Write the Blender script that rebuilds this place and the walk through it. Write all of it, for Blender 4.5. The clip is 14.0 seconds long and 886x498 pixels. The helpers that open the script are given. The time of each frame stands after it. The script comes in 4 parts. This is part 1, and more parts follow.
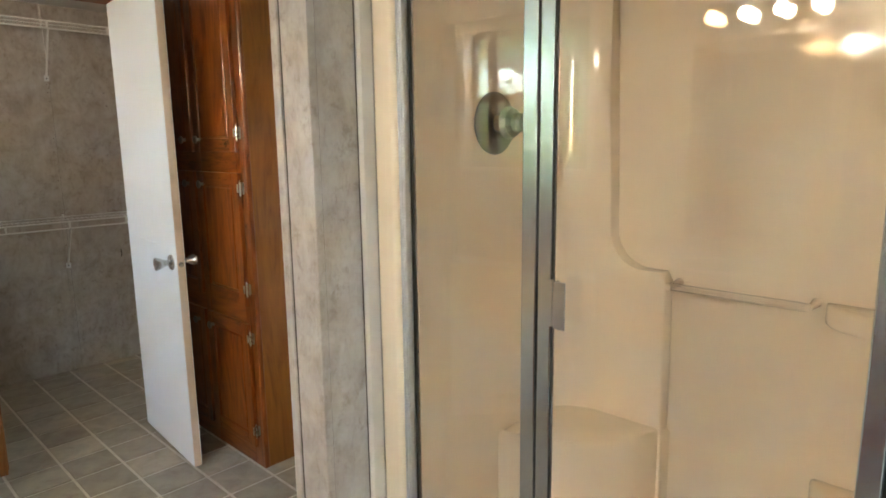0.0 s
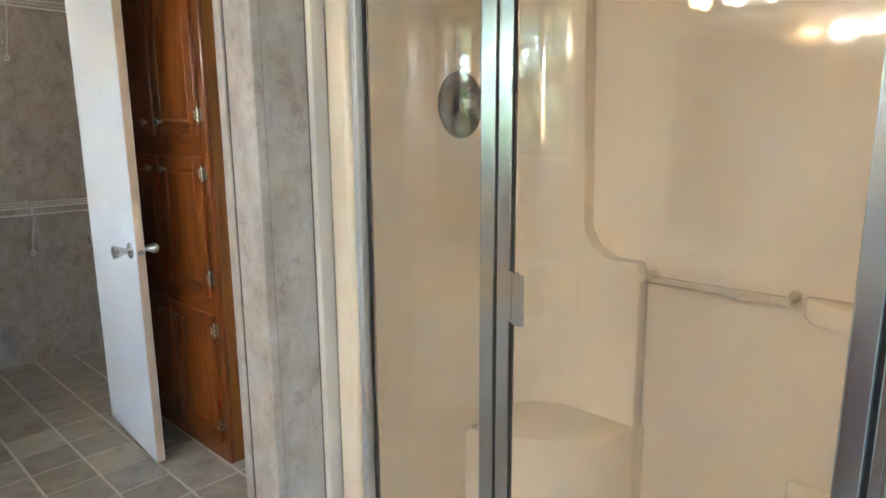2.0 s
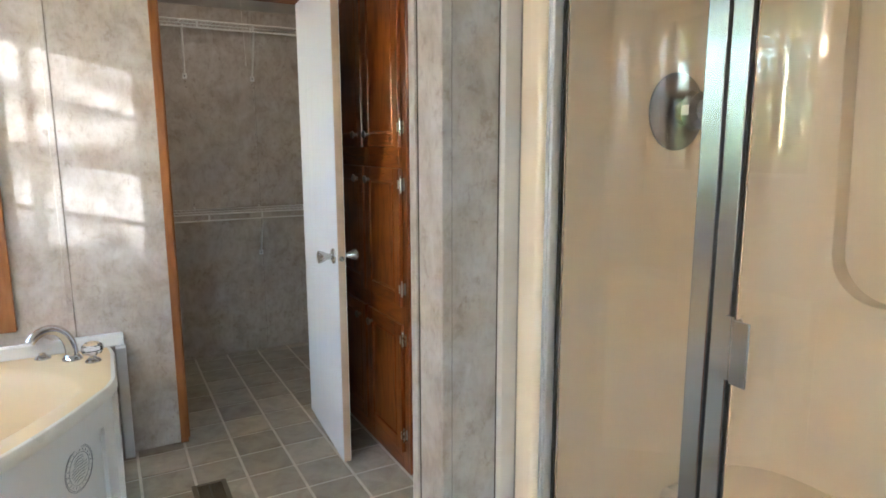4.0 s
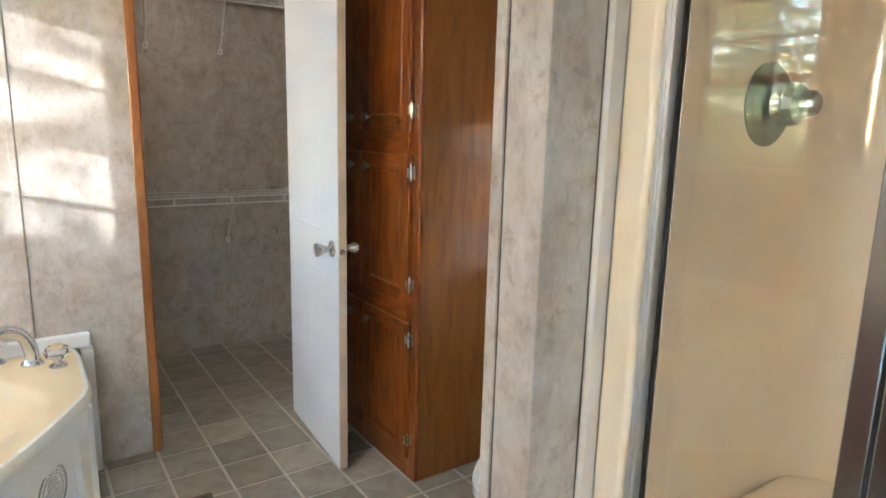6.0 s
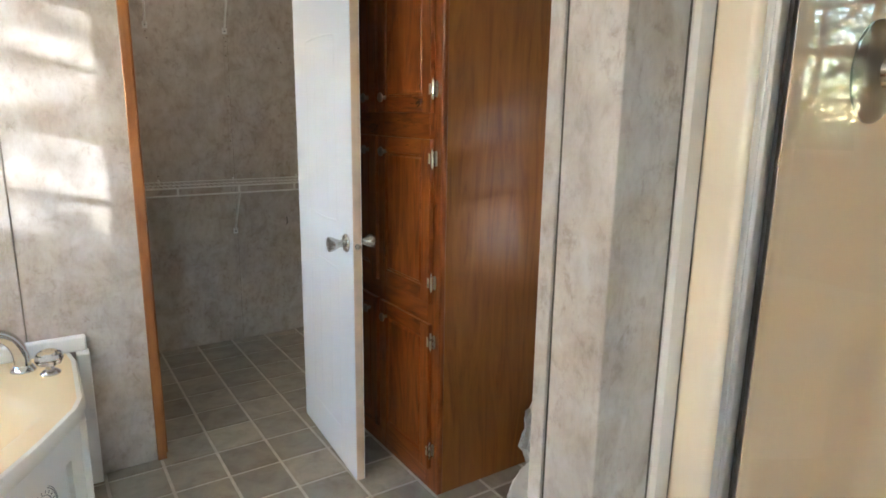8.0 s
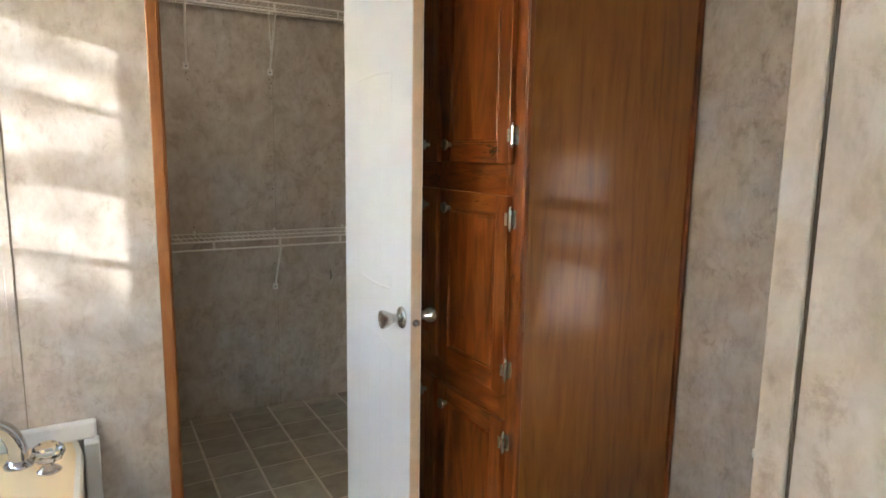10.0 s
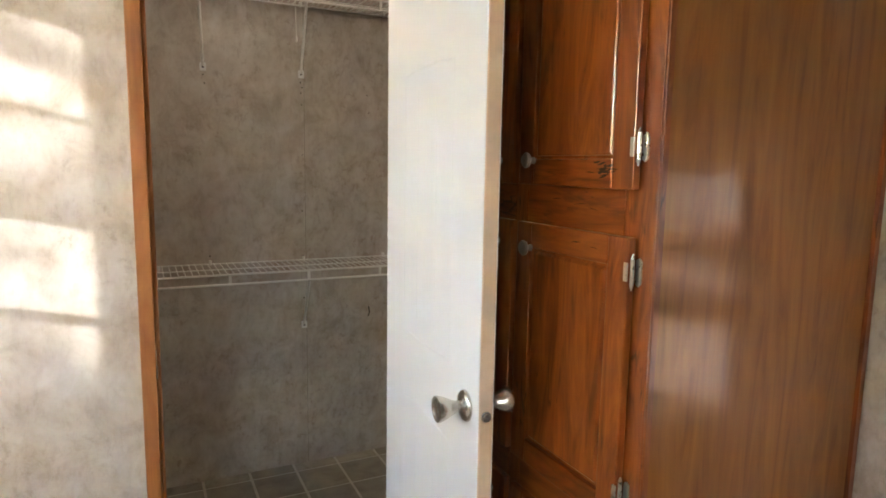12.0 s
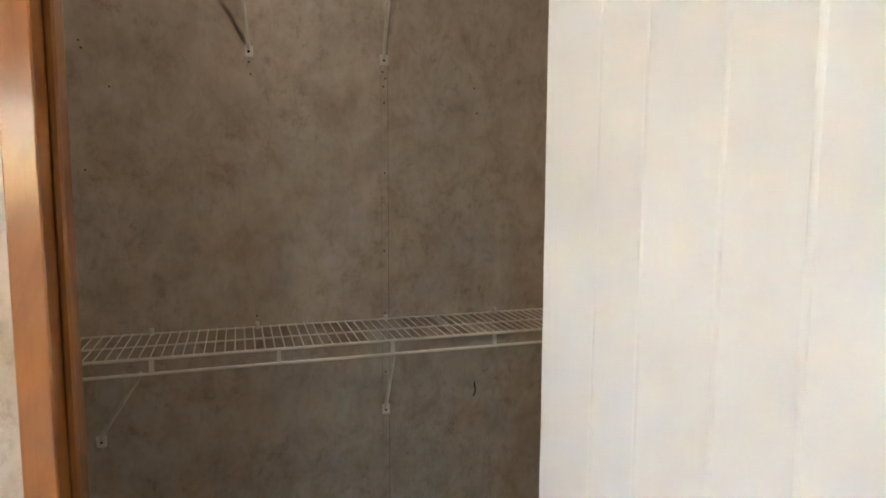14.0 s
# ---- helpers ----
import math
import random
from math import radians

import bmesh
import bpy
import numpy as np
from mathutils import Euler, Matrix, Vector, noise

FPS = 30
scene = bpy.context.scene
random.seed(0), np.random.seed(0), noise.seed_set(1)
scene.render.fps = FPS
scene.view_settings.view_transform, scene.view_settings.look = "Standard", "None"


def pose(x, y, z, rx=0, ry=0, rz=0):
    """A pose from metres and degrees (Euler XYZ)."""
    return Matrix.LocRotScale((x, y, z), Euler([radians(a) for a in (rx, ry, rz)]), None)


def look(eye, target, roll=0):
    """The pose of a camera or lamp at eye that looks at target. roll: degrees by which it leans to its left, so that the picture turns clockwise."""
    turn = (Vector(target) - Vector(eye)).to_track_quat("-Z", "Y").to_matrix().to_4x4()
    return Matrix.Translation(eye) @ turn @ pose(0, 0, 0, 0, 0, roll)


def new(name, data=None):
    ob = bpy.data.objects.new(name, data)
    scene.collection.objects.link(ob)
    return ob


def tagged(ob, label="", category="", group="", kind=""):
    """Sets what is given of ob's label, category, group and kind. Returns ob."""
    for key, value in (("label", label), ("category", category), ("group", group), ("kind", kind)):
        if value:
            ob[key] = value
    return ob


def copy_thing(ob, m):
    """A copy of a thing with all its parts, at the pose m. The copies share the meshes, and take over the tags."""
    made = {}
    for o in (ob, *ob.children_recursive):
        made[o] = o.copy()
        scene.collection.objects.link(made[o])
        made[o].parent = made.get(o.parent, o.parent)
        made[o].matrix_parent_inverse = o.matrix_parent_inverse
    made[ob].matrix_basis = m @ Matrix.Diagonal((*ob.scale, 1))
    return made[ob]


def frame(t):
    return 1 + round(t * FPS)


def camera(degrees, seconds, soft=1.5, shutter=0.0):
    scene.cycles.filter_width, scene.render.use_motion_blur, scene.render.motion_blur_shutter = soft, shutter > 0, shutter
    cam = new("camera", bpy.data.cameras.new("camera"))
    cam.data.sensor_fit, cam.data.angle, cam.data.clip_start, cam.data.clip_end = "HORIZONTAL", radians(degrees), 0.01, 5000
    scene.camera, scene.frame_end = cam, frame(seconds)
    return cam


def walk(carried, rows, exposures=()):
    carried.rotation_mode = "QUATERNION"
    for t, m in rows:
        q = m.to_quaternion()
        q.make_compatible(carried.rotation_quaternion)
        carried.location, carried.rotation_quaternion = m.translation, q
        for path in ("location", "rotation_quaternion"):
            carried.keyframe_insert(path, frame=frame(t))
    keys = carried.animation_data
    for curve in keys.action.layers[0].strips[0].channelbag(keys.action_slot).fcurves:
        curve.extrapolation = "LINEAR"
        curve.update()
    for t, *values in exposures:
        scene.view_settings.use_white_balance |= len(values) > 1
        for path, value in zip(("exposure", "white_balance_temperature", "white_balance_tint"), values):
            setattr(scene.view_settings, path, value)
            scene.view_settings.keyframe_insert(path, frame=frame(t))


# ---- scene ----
# ---- camera and walk ----
cam = camera(71.0, 14.0, soft=1.7)
PATH = [
    (0, 0.613, 0.421, 1.403, -46.41, -9.81, 0.72),
    (0.5, 0.626, 0.395, 1.399, -53.34, -10.61, -0.05),
    (1, 0.655, 0.385, 1.396, -54.83, -10.83, -0.09),
    (1.5, 0.685, 0.391, 1.388, -53.69, -11.31, -0.55),
    (2, 0.731, 0.433, 1.387, -47.29, -10.87, 0.33),
    (2.5, 0.779, 0.497, 1.388, -37.45, -10.65, 0.50),
    (3, 0.812, 0.527, 1.380, -30.99, -10.63, 0.41),
    (3.5, 0.829, 0.526, 1.380, -29.12, -10.17, 0.60),
    (4, 0.846, 0.531, 1.378, -28.66, -9.49, 0.17),
    (4.2, 0.835, 0.535, 1.379, -27.87, -9.86, 0.29),
    (6.3, 0.686, 0.862, 1.384, -35.23, -11.17, -1.44),
    (6.5, 0.696, 0.877, 1.374, -35.62, -11.31, -1.33),
    (7, 0.697, 0.917, 1.376, -35.85, -11.08, -1.04),
    (7.5, 0.716, 0.944, 1.367, -35.81, -11.85, -1.31),
    (8, 0.774, 1.031, 1.371, -33.32, -12.30, -0.83),
    (8.5, 0.872, 1.117, 1.376, -30.29, -10.99, -1.48),
    (8.7, 0.900, 1.145, 1.383, -29.30, -10.64, -1.37),
    (10.8, 0.896, 1.599, 1.405, -30.42, -8.16, -0.82),
    (11, 0.906, 1.644, 1.409, -30.67, -8.51, -0.93),
    (11.5, 0.985, 1.787, 1.395, -29.07, -8.73, -1.27),
    (12, 1.090, 1.929, 1.407, -25.84, -7.51, -0.95),
    (12.5, 1.139, 2.071, 1.399, -21.83, -8.99, -1.20),
    (13, 1.157, 2.283, 1.406, -20.81, -7.77, 0.02),
    (13.5, 1.198, 2.525, 1.405, -22.62, -7.42, 0.63),
    (14, 1.300, 2.776, 1.407, -18.20, -5.72, -0.20),
]
EXPOSURES = [(0.0, 5.39, 6250, 12), (0.6, 5.33, 6180, 11), (1.5, 5.41, 5730, 11), (3.0, 5.48, 5580, 10), (4.2, 5.36, 5730, 12), (6.3, 5.51, 5880, 12), (8.7, 5.45, 5780, 11), (10.8, 5.54, 6370, 13), (11.5, 5.64, 6370, 13), (12.5, 5.51, 6420, 13), (13.5, 5.47, 6420, 13), (14.0, 5.37, 6600, 15)]
walk(cam, [(t, pose(x, y, z, 90 + pitch, roll, yaw)) for t, x, y, z, yaw, pitch, roll in PATH], EXPOSURES)

# ---- plan of the place, metres ----
WEST, EAST, SOUTH, NORTH = -0.70, 2.55, -1.3, 3.53
CLOSET_BACK, CLOSET_WEST, WALL = 4.734, 0.55, 0.11
CEILING = 2.22
TILE, TILE_X, TILE_Y = 0.2, 1.485, 3.259
SUN_WAY = Vector((1.6, 0.944, -0.378)).normalized()

# ---- world and sun ----
world = bpy.data.worlds.new("sky")
scene.world = world
world.use_nodes = True
wn = world.node_tree.nodes
sky = wn.new("ShaderNodeTexSky")
sky.sky_type = "NISHITA"
sky.sun_disc = False
sky.dust_density, sky.ozone_density = 0.25, 1.5
sky.sun_elevation = math.asin(-SUN_WAY.z)
sky.sun_rotation = math.atan2(-SUN_WAY.x, -SUN_WAY.y)
wn["Background"].inputs["Strength"].default_value = 0.15
world.node_tree.links.new(sky.outputs[0], wn["Background"].inputs["Color"])
sun = new("sun", bpy.data.lights.new("sun", "SUN"))
sun.data.energy, sun.data.angle, sun.data.color = 0.33, radians(0.55), (1.0, 0.99, 0.97)
sun.matrix_world = look(-SUN_WAY * 30, (0, 0, 0))

# added area lamps stand in for the sun's pane shapes that the framed mirror above the bath throws on to the wall behind
# the toilet
THROWN = Vector((1.6, -0.82, SUN_WAY.z * 1.9)).normalized()
for z, high, share in ((1.31, 0.15, 1.0), (1.10, 0.10, 0.6), (0.84, 0.22, 1.0)):
    glint = new("mirror_sun_stand_in", bpy.data.lights.new("mirror_sun_stand_in", "AREA"))
    glint.data.shape, glint.data.size, glint.data.size_y = "RECTANGLE", 0.29, high
    glint.data.spread, glint.data.energy, glint.data.color = radians(1.6), 0.62 * 0.29 * high * share, (1.0, 0.98, 0.95)
    spot = Vector((EAST, 2.205, z))
    glint.matrix_world = look(spot - THROWN * (1.08 / -THROWN.y), spot)

# ---- materials ----
def material(name, rough=0.5, metal=0.0):
    m = bpy.data.materials.new(name)
    m.use_nodes = True
    b = m.node_tree.nodes["Principled BSDF"]
    b.inputs["Roughness"].default_value, b.inputs["Metallic"].default_value = rough, metal
    return m, m.node_tree, b


def node(tree, kind, **values):
    n = tree.nodes.new("ShaderNode" + kind)
    for key, value in values.items():
        n.inputs[key.replace("_", " ")].default_value = value
    return n


def coords(tree, scale=(1, 1, 1), spread=0.0):
    """Object coordinates, stretched; spread shifts them from object to object."""
    tc, mp = tree.nodes.new("ShaderNodeTexCoord"), tree.nodes.new("ShaderNodeMapping")
    mp.inputs["Scale"].default_value = scale
    tree.links.new(tc.outputs["Object"], mp.inputs["Vector"])
    if spread:
        info, mul = tree.nodes.new("ShaderNodeObjectInfo"), tree.nodes.new("ShaderNodeMath")
        mul.operation = "MULTIPLY"
        mul.inputs[1].default_value = spread
        tree.links.new(info.outputs["Random"], mul.inputs[0])
        tree.links.new(mul.outputs[0], mp.inputs["Location"])
    return mp.outputs["Vector"]


def noise_tex(tree, vec, scale, detail=4.0, rough=0.55, distort=0.0):
    n = node(tree, "TexNoise", Scale=scale, Detail=detail, Roughness=rough, Distortion=distort)
    tree.links.new(vec, n.inputs["Vector"])
    return n.outputs["Fac"]


def ramp(tree, fac, stops):
    r = tree.nodes.new("ShaderNodeValToRGB")
    el = r.color_ramp.elements
    while len(el) < len(stops):
        el.new(0.5)
    for e, (p, c) in zip(el, stops):
        e.position, e.color = p, (*c, 1)
    tree.links.new(fac, r.inputs["Fac"])
    return r.outputs["Color"]


def mix(tree, fac, a, b, blend="MIX"):
    m = tree.nodes.new("ShaderNodeMix")
    m.data_type, m.blend_type = "RGBA", blend
    for sock, v in ((m.inputs[0], fac), (m.inputs[6], a), (m.inputs[7], b)):
        if isinstance(v, bpy.types.NodeSocket):
            tree.links.new(v, sock)
        else:
            sock.default_value = v if isinstance(v, float) else (*v, 1)
    return m.outputs[2]


def bump(tree, bsdf, height, strength, distance=0.002):
    b = node(tree, "Bump", Strength=strength, Distance=distance)
    tree.links.new(height, b.inputs["Height"])
    tree.links.new(b.outputs["Normal"], bsdf.inputs["Normal"])


def vinyl_wall():
    """Printed vinyl wallboard: beige-grey clouds, brown smudges and fine crosswise brushing."""
    m, t, b = material("vinyl_wallboard", 0.42)
    cloud = ramp(t, noise_tex(t, coords(t, (1, 1, 0.85)), 11.0, 6, 0.62, 0.4), [(0.34, (0.43, 0.365, 0.30)), (0.5, (0.525, 0.468, 0.405)), (0.66, (0.595, 0.55, 0.50))])
    smudge = ramp(t, noise_tex(t, coords(t, (1, 1, 0.8)), 30.0, 6, 0.7, 0.3), [(0.34, (0.66, 0.58, 0.52)), (0.47, (0.97, 0.96, 0.95)), (0.7, (1.06, 1.06, 1.06))])
    brush = ramp(t, noise_tex(t, coords(t, (55, 55, 22)), 1.0, 5, 0.65, 0.3), [(0.34, (0.80, 0.76, 0.72)), (0.50, (1.0, 1.0, 1.0))])
    where = ramp(t, noise_tex(t, coords(t), 5.0, 3), [(0.42, (0.15, 0.15, 0.15)), (0.6, (0.8, 0.8, 0.8))])
    col = mix(t, where, cloud, smudge, "MULTIPLY")
    col = mix(t, 0.5, col, brush, "MULTIPLY")
    t.links.new(col, b.inputs["Base Color"])
    rough = ramp(t, noise_tex(t, coords(t), 14.0), [(0.3, (0.34,) * 3), (0.7, (0.48,) * 3)])
    t.links.new(rough, b.inputs["Roughness"])
    bump(t, b, noise_tex(t, coords(t, (60, 60, 30)), 6.0, 3), 0.12, 0.001)
    return m


def wood(name, dark, mid, light, rough=0.28, along=2, knots=True, figure=(10, 1.5), fine_depth=0.4, coat=(0.4, 0.13), relief=0.08):
    m, t, b = material(name, rough)
    s = [figure[0]] * 3
    s[along] = figure[1]
    vec = coords(t, tuple(s), 7.0)
    grain = noise_tex(t, vec, 1.6, 6, 0.6, 2.4)
    col = ramp(t, grain, [(0.3, dark), (0.47, mid), (0.68, light)])
    s2 = [150, 150, 150]
    s2[along] = 5
    fine = ramp(t, noise_tex(t, coords(t, tuple(s2), 3.0), 1.0, 3), [(0.32, (0.66, 0.6, 0.55)), (0.5, (1, 1, 1))])
    col = mix(t, fine_depth, col, fine, "MULTIPLY")
    if knots:
        s3 = [5.2, 5.2, 5.2]
        s3[along] = 2.6
        vec3 = coords(t, tuple(s3), 5.0)
        wob = node(t, "TexNoise", Scale=3.0, Detail=4.0)
        t.links.new(vec3, wob.inputs["Vector"])
        shift = t.nodes.new("ShaderNodeVectorMath")
        shift.operation = "MULTIPLY_ADD"
        shift.inputs[1].default_value = (0.35, 0.35, 0.35)
        t.links.new(wob.outputs["Color"], shift.inputs[0])
        t.links.new(vec3, shift.inputs[2])
        cell = node(t, "TexVoronoi", Scale=1.0)
        t.links.new(shift.outputs[0], cell.inputs["Vector"])
        spot = ramp(t, cell.outputs["Distance"], [(0.07, (0.16, 0.11, 0.09)), (0.15, (0.5, 0.44, 0.4)), (0.27, (1, 1, 1))])
        col = mix(t, 0.8, col, spot, "MULTIPLY")
        # thin dark checks that run with the grain, here and there
        s4 = [34, 34, 34]
        s4[along] = 3.5
        line = ramp(t, noise_tex(t, coords(t, tuple(s4), 9.0), 1.0, 2, 0.5, 1.0), [(0.478, (1, 1, 1)), (0.5, (0.12, 0.08, 0.06)), (0.522, (1, 1, 1))])
        where = ramp(t, noise_tex(t, coords(t, (1, 1, 1), 4.0), 6.0, 3), [(0.56, (0, 0, 0)), (0.64, (0.85, 0.85, 0.85))])
        col = mix(t, where, col, line, "MULTIPLY")
    t.links.new(col, b.inputs["Base Color"])
    b.inputs["Coat Weight"].default_value = coat[0]
    b.inputs["Coat Roughness"].default_value = coat[1]
    if relief:
        bump(t, b, grain, relief, 0.001)
    return m


def plain(name, colour, rough, worn=0.06, scale=6.0, metal=0.0, relief=0.0, relief_scale=150.0, coat=0.0):
    """One paint or plastic with faint clouds of dirt and uneven gloss."""
    m, t, b = material(name, rough, metal)
    fac = noise_tex(t, coords(t), scale, 5, 0.6)
    low = tuple(c * (1 - 2.2 * worn) for c in colour)
    t.links.new(ramp(t, fac, [(0.3, low), (0.62, colour)]), b.inputs["Base Color"])
    t.links.new(ramp(t, noise_tex(t, coords(t), scale * 3), [(0.3, (rough * 0.8,) * 3), (0.7, (min(1, rough * 1.25),) * 3)]), b.inputs["Roughness"])
    if relief:
        bump(t, b, noise_tex(t, coords(t), relief_scale, 3), relief, 0.0015)
    b.inputs["Coat Weight"].default_value = coat
    b.inputs["Coat Roughness"].default_value = 0.08
    return m


def tile_vinyl():
    m, t, b = material("slate_look_tile", 0.38)
    info = t.nodes.new("ShaderNodeObjectInfo")
    base = ramp(t, info.outputs["Random"], [(0.0, (0.30, 0.268, 0.214)), (0.5, (0.35, 0.316, 0.256)), (0.9, (0.39, 0.354, 0.29)), (1.0, (0.45, 0.405, 0.315))])
    cloud = ramp(t, noise_tex(t, coords(t, (1, 1, 1), 30.0), 11.0, 6, 0.62, 0.5), [(0.3, (0.72, 0.69, 0.64)), (0.5, (0.98, 0.97, 0.95)), (0.7, (1.2, 1.18, 1.14))])
    t.links.new(mix(t, 0.9, base, cloud, "MULTIPLY"), b.inputs["Base Color"])
    bump(t, b, noise_tex(t, coords(t, (1, 1, 1), 30.0), 45.0, 5), 0.25, 0.002)
    return m


def brushed(name, colour, rough, lines=(25, 25, 25), depth=0.88):
    m, t, b = material(name, rough, 1.0)
    f = noise_tex(t, coords(t, lines), 3.0, 3)
    t.links.new(ramp(t, f, [(0.3, tuple(c * depth for c in colour)), (0.7, colour)]), b.inputs["Base Color"])
    t.links.new(ramp(t, f, [(0.3, (rough * 0.94,) * 3), (0.7, (rough * 1.06,) * 3)]), b.inputs["Roughness"])
    return m


def clear(name, tint=(1, 1, 1), ior=1.45):
    m, t, b = material(name, 0.0)
    b.inputs["Base Color"].default_value = (*tint, 1)
    b.inputs["Transmission Weight"].default_value = 1.0
    b.inputs["IOR"].default_value = ior
    return m


def glowing(name, colour, strength):
    m, t, b = material(name, 0.4)
    b.inputs["Base Color"].default_value = (0.9, 0.88, 0.82, 1)
    b.inputs["Emission Color"].default_value = (*colour, 1)
    b.inputs["Emission Strength"].default_value = strength
    return m


M_WALL = vinyl_wall()
M_CABINET = wood("stained_cabinet_wood", (0.095, 0.018, 0.003), (0.225, 0.054, 0.0085), (0.33, 0.092, 0.015))
M_CABINET_H = wood("stained_cabinet_wood_crosswise", (0.095, 0.018, 0.003), (0.225, 0.054, 0.0085), (0.33, 0.092, 0.015), along=1)
M_SIDE = wood("wood_print_side_panel", (0.205, 0.068, 0.010), (0.28, 0.098, 0.014), (0.335, 0.124, 0.0185), 0.6, knots=False, figure=(9, 1.1), fine_depth=0.16, coat=(0.6, 0.10), relief=0)
M_CASING = wood("oak_casing", (0.29, 0.098, 0.022), (0.345, 0.124, 0.029), (0.39, 0.15, 0.038), 0.38, knots=False, fine_depth=0.3)
M_DOOR = material("white_door_paint", 0.34)[0]
M_DOOR.node_tree.nodes["Principled BSDF"].inputs["Base Color"].default_value = (0.80, 0.815, 0.825, 1)
bump(M_DOOR.node_tree, M_DOOR.node_tree.nodes["Principled BSDF"], noise_tex(M_DOOR.node_tree, coords(M_DOOR.node_tree, (60, 60, 3)), 3.0, 3), 0.06, 0.0006)
M_DOOR_EDGE = plain("bare_door_edge", (0.74, 0.56, 0.40), 0.6, 0.08, 9.0)
M_TILE = tile_vinyl()
M_GROUT = plain("pale_grout", (0.68, 0.64, 0.56), 0.7, 0.08, 20.0)
M_ACRYLIC = plain("cream_acrylic", (0.92, 0.79, 0.60), 0.07, 0.012, 2.0, coat=0.15)
M_BATH = plain("ivory_bath_acrylic", (0.88, 0.70, 0.42), 0.38, 0.02, 2.0, coat=0.08)
M_RIM = plain("pale_cream_acrylic", (0.87, 0.83, 0.73), 0.3, 0.01, 2.0, coat=0.1)
M_APRON = plain("warm_white_acrylic", (0.86, 0.83, 0.775), 0.4, 0.008, 1.5)
M_SASH = plain("dark_sash_paint", (0.075, 0.07, 0.065), 0.65, 0.06, 9.0)
M_WHITE = plain("white_plastic", (0.82, 0.82, 0.80), 0.3, 0.012, 8.0)
M_BATTEN = plain("pale_batten", (0.50, 0.46, 0.41), 0.4, 0.1, 12.0)
# pale trim vinyl, its base raised further to look lit
M_LIT_TRIM = plain("lit_shower_trim_vinyl", (0.74, 0.67, 0.585), 0.35, 0.06, 8.0)
M_WIRE = plain("white_wire_coating", (0.86, 0.84, 0.79), 0.35, 0.05, 30.0)
M_CHROME = brushed("chrome", (0.66, 0.66, 0.67), 0.09, (6, 6, 6))
M_NICKEL = brushed("satin_nickel", (0.62, 0.60, 0.57), 0.26)
M_DARK_NICKEL = brushed("dark_nickel", (0.30, 0.28, 0.26), 0.3)
M_KNOT = plain("dark_knot_wood", (0.035, 0.012, 0.006), 0.6, 0.1, 60.0)
M_HINGE = brushed("bright_plated_steel", (0.58, 0.565, 0.53), 0.28)
M_ALU = brushed("bright_aluminium", (0.60, 0.615, 0.63), 0.22, (160, 160, 2), 0.95)
M_JAMB = brushed("satin_aluminium", (0.66, 0.655, 0.645), 0.5, (160, 160, 2), 0.98)
M_GASKET = plain("black_gasket", (0.015, 0.014, 0.013), 0.5)
M_GLASS = clear("shower_glass", (0.985, 0.98, 0.972))
M_PANE = clear("window_glass")
M_CRYSTAL = clear("clear_acrylic", (0.98, 0.985, 0.99), 1.6)
# grey base colour holds the dark surroundings the valve would reflect
M_VALVE_GREY = brushed("valve_metal_with_dark_reflection", (0.30, 0.30, 0.295), 0.36)
M_MIRROR = brushed("mirror_silver", (0.9, 0.91, 0.91), 0.01, (1, 1, 1))
M_CEILING = plain("ceiling_texture", (0.82, 0.81, 0.78), 0.8, 0.05, 5.0, relief=0.6, relief_scale=120.0)
M_VENT = plain("brown_vent_paint", (0.13, 0.105, 0.07), 0.4, 0.1, 20.0)
M_DARK = plain("dark_recess", (0.02, 0.018, 0.015), 0.8)
M_JOINT = plain("dark_joint_line", (0.10, 0.08, 0.06), 0.7)
M_FAINT = plain("faint_joint_line", (0.27, 0.235, 0.19), 0.7)
M_INK = plain("grey_ink", (0.10, 0.097, 0.092), 0.6)
M_PORCELAIN = plain("white_porcelain", (0.82, 0.82, 0.80), 0.12, 0.02, 2.0, coat=0.4)
M_BULB = glowing("lit_bulb", (1.0, 0.82, 0.58), 4.2)
M_BULB_ORANGE = glowing("dim_lit_bulb", (1.0, 0.55, 0.22), 1.6)
M_CLOSET_BULB = glowing("lit_closet_bulb", (1.0, 0.84, 0.64), 2.1)
M_BAG = plain("grey_film", (0.42, 0.40, 0.37), 0.35, 0.1, 20.0)
M_BARK = plain("bark", (0.085, 0.072, 0.06), 0.9, 0.15, 14.0, relief=0.8, relief_scale=40.0)
M_SIDING = plain("pale_siding", (0.55, 0.54, 0.5), 0.6, 0.05, 3.0)


def leaf_material():
    """Thin leaves: part of the light that strikes them shines through, yellower."""
    m, t, b = material("leaves", 0.45)
    geo = t.nodes.new("ShaderNodeNewGeometry")
    t.links.new(ramp(t, geo.outputs["Random Per Island"], [(0.0, (0.08, 0.11, 0.03)), (0.5, (0.13, 0.17, 0.05)), (1.0, (0.20, 0.22, 0.08))]), b.inputs["Base Color"])
    glow = t.nodes.new("ShaderNodeBsdfTranslucent")
    t.links.new(ramp(t, geo.outputs["Random Per Island"], [(0.0, (0.18, 0.25, 0.05)), (1.0, (0.34, 0.40, 0.12))]), glow.inputs["Color"])
    both = t.nodes.new("ShaderNodeMixShader")
    both.inputs["Fac"].default_value = 0.5
    t.links.new(b.outputs[0], both.inputs[1])
    t.links.new(glow.outputs[0], both.inputs[2])
    t.links.new(both.outputs[0], t.nodes["Material Output"].inputs["Surface"])
    return m


M_LEAF = leaf_material()


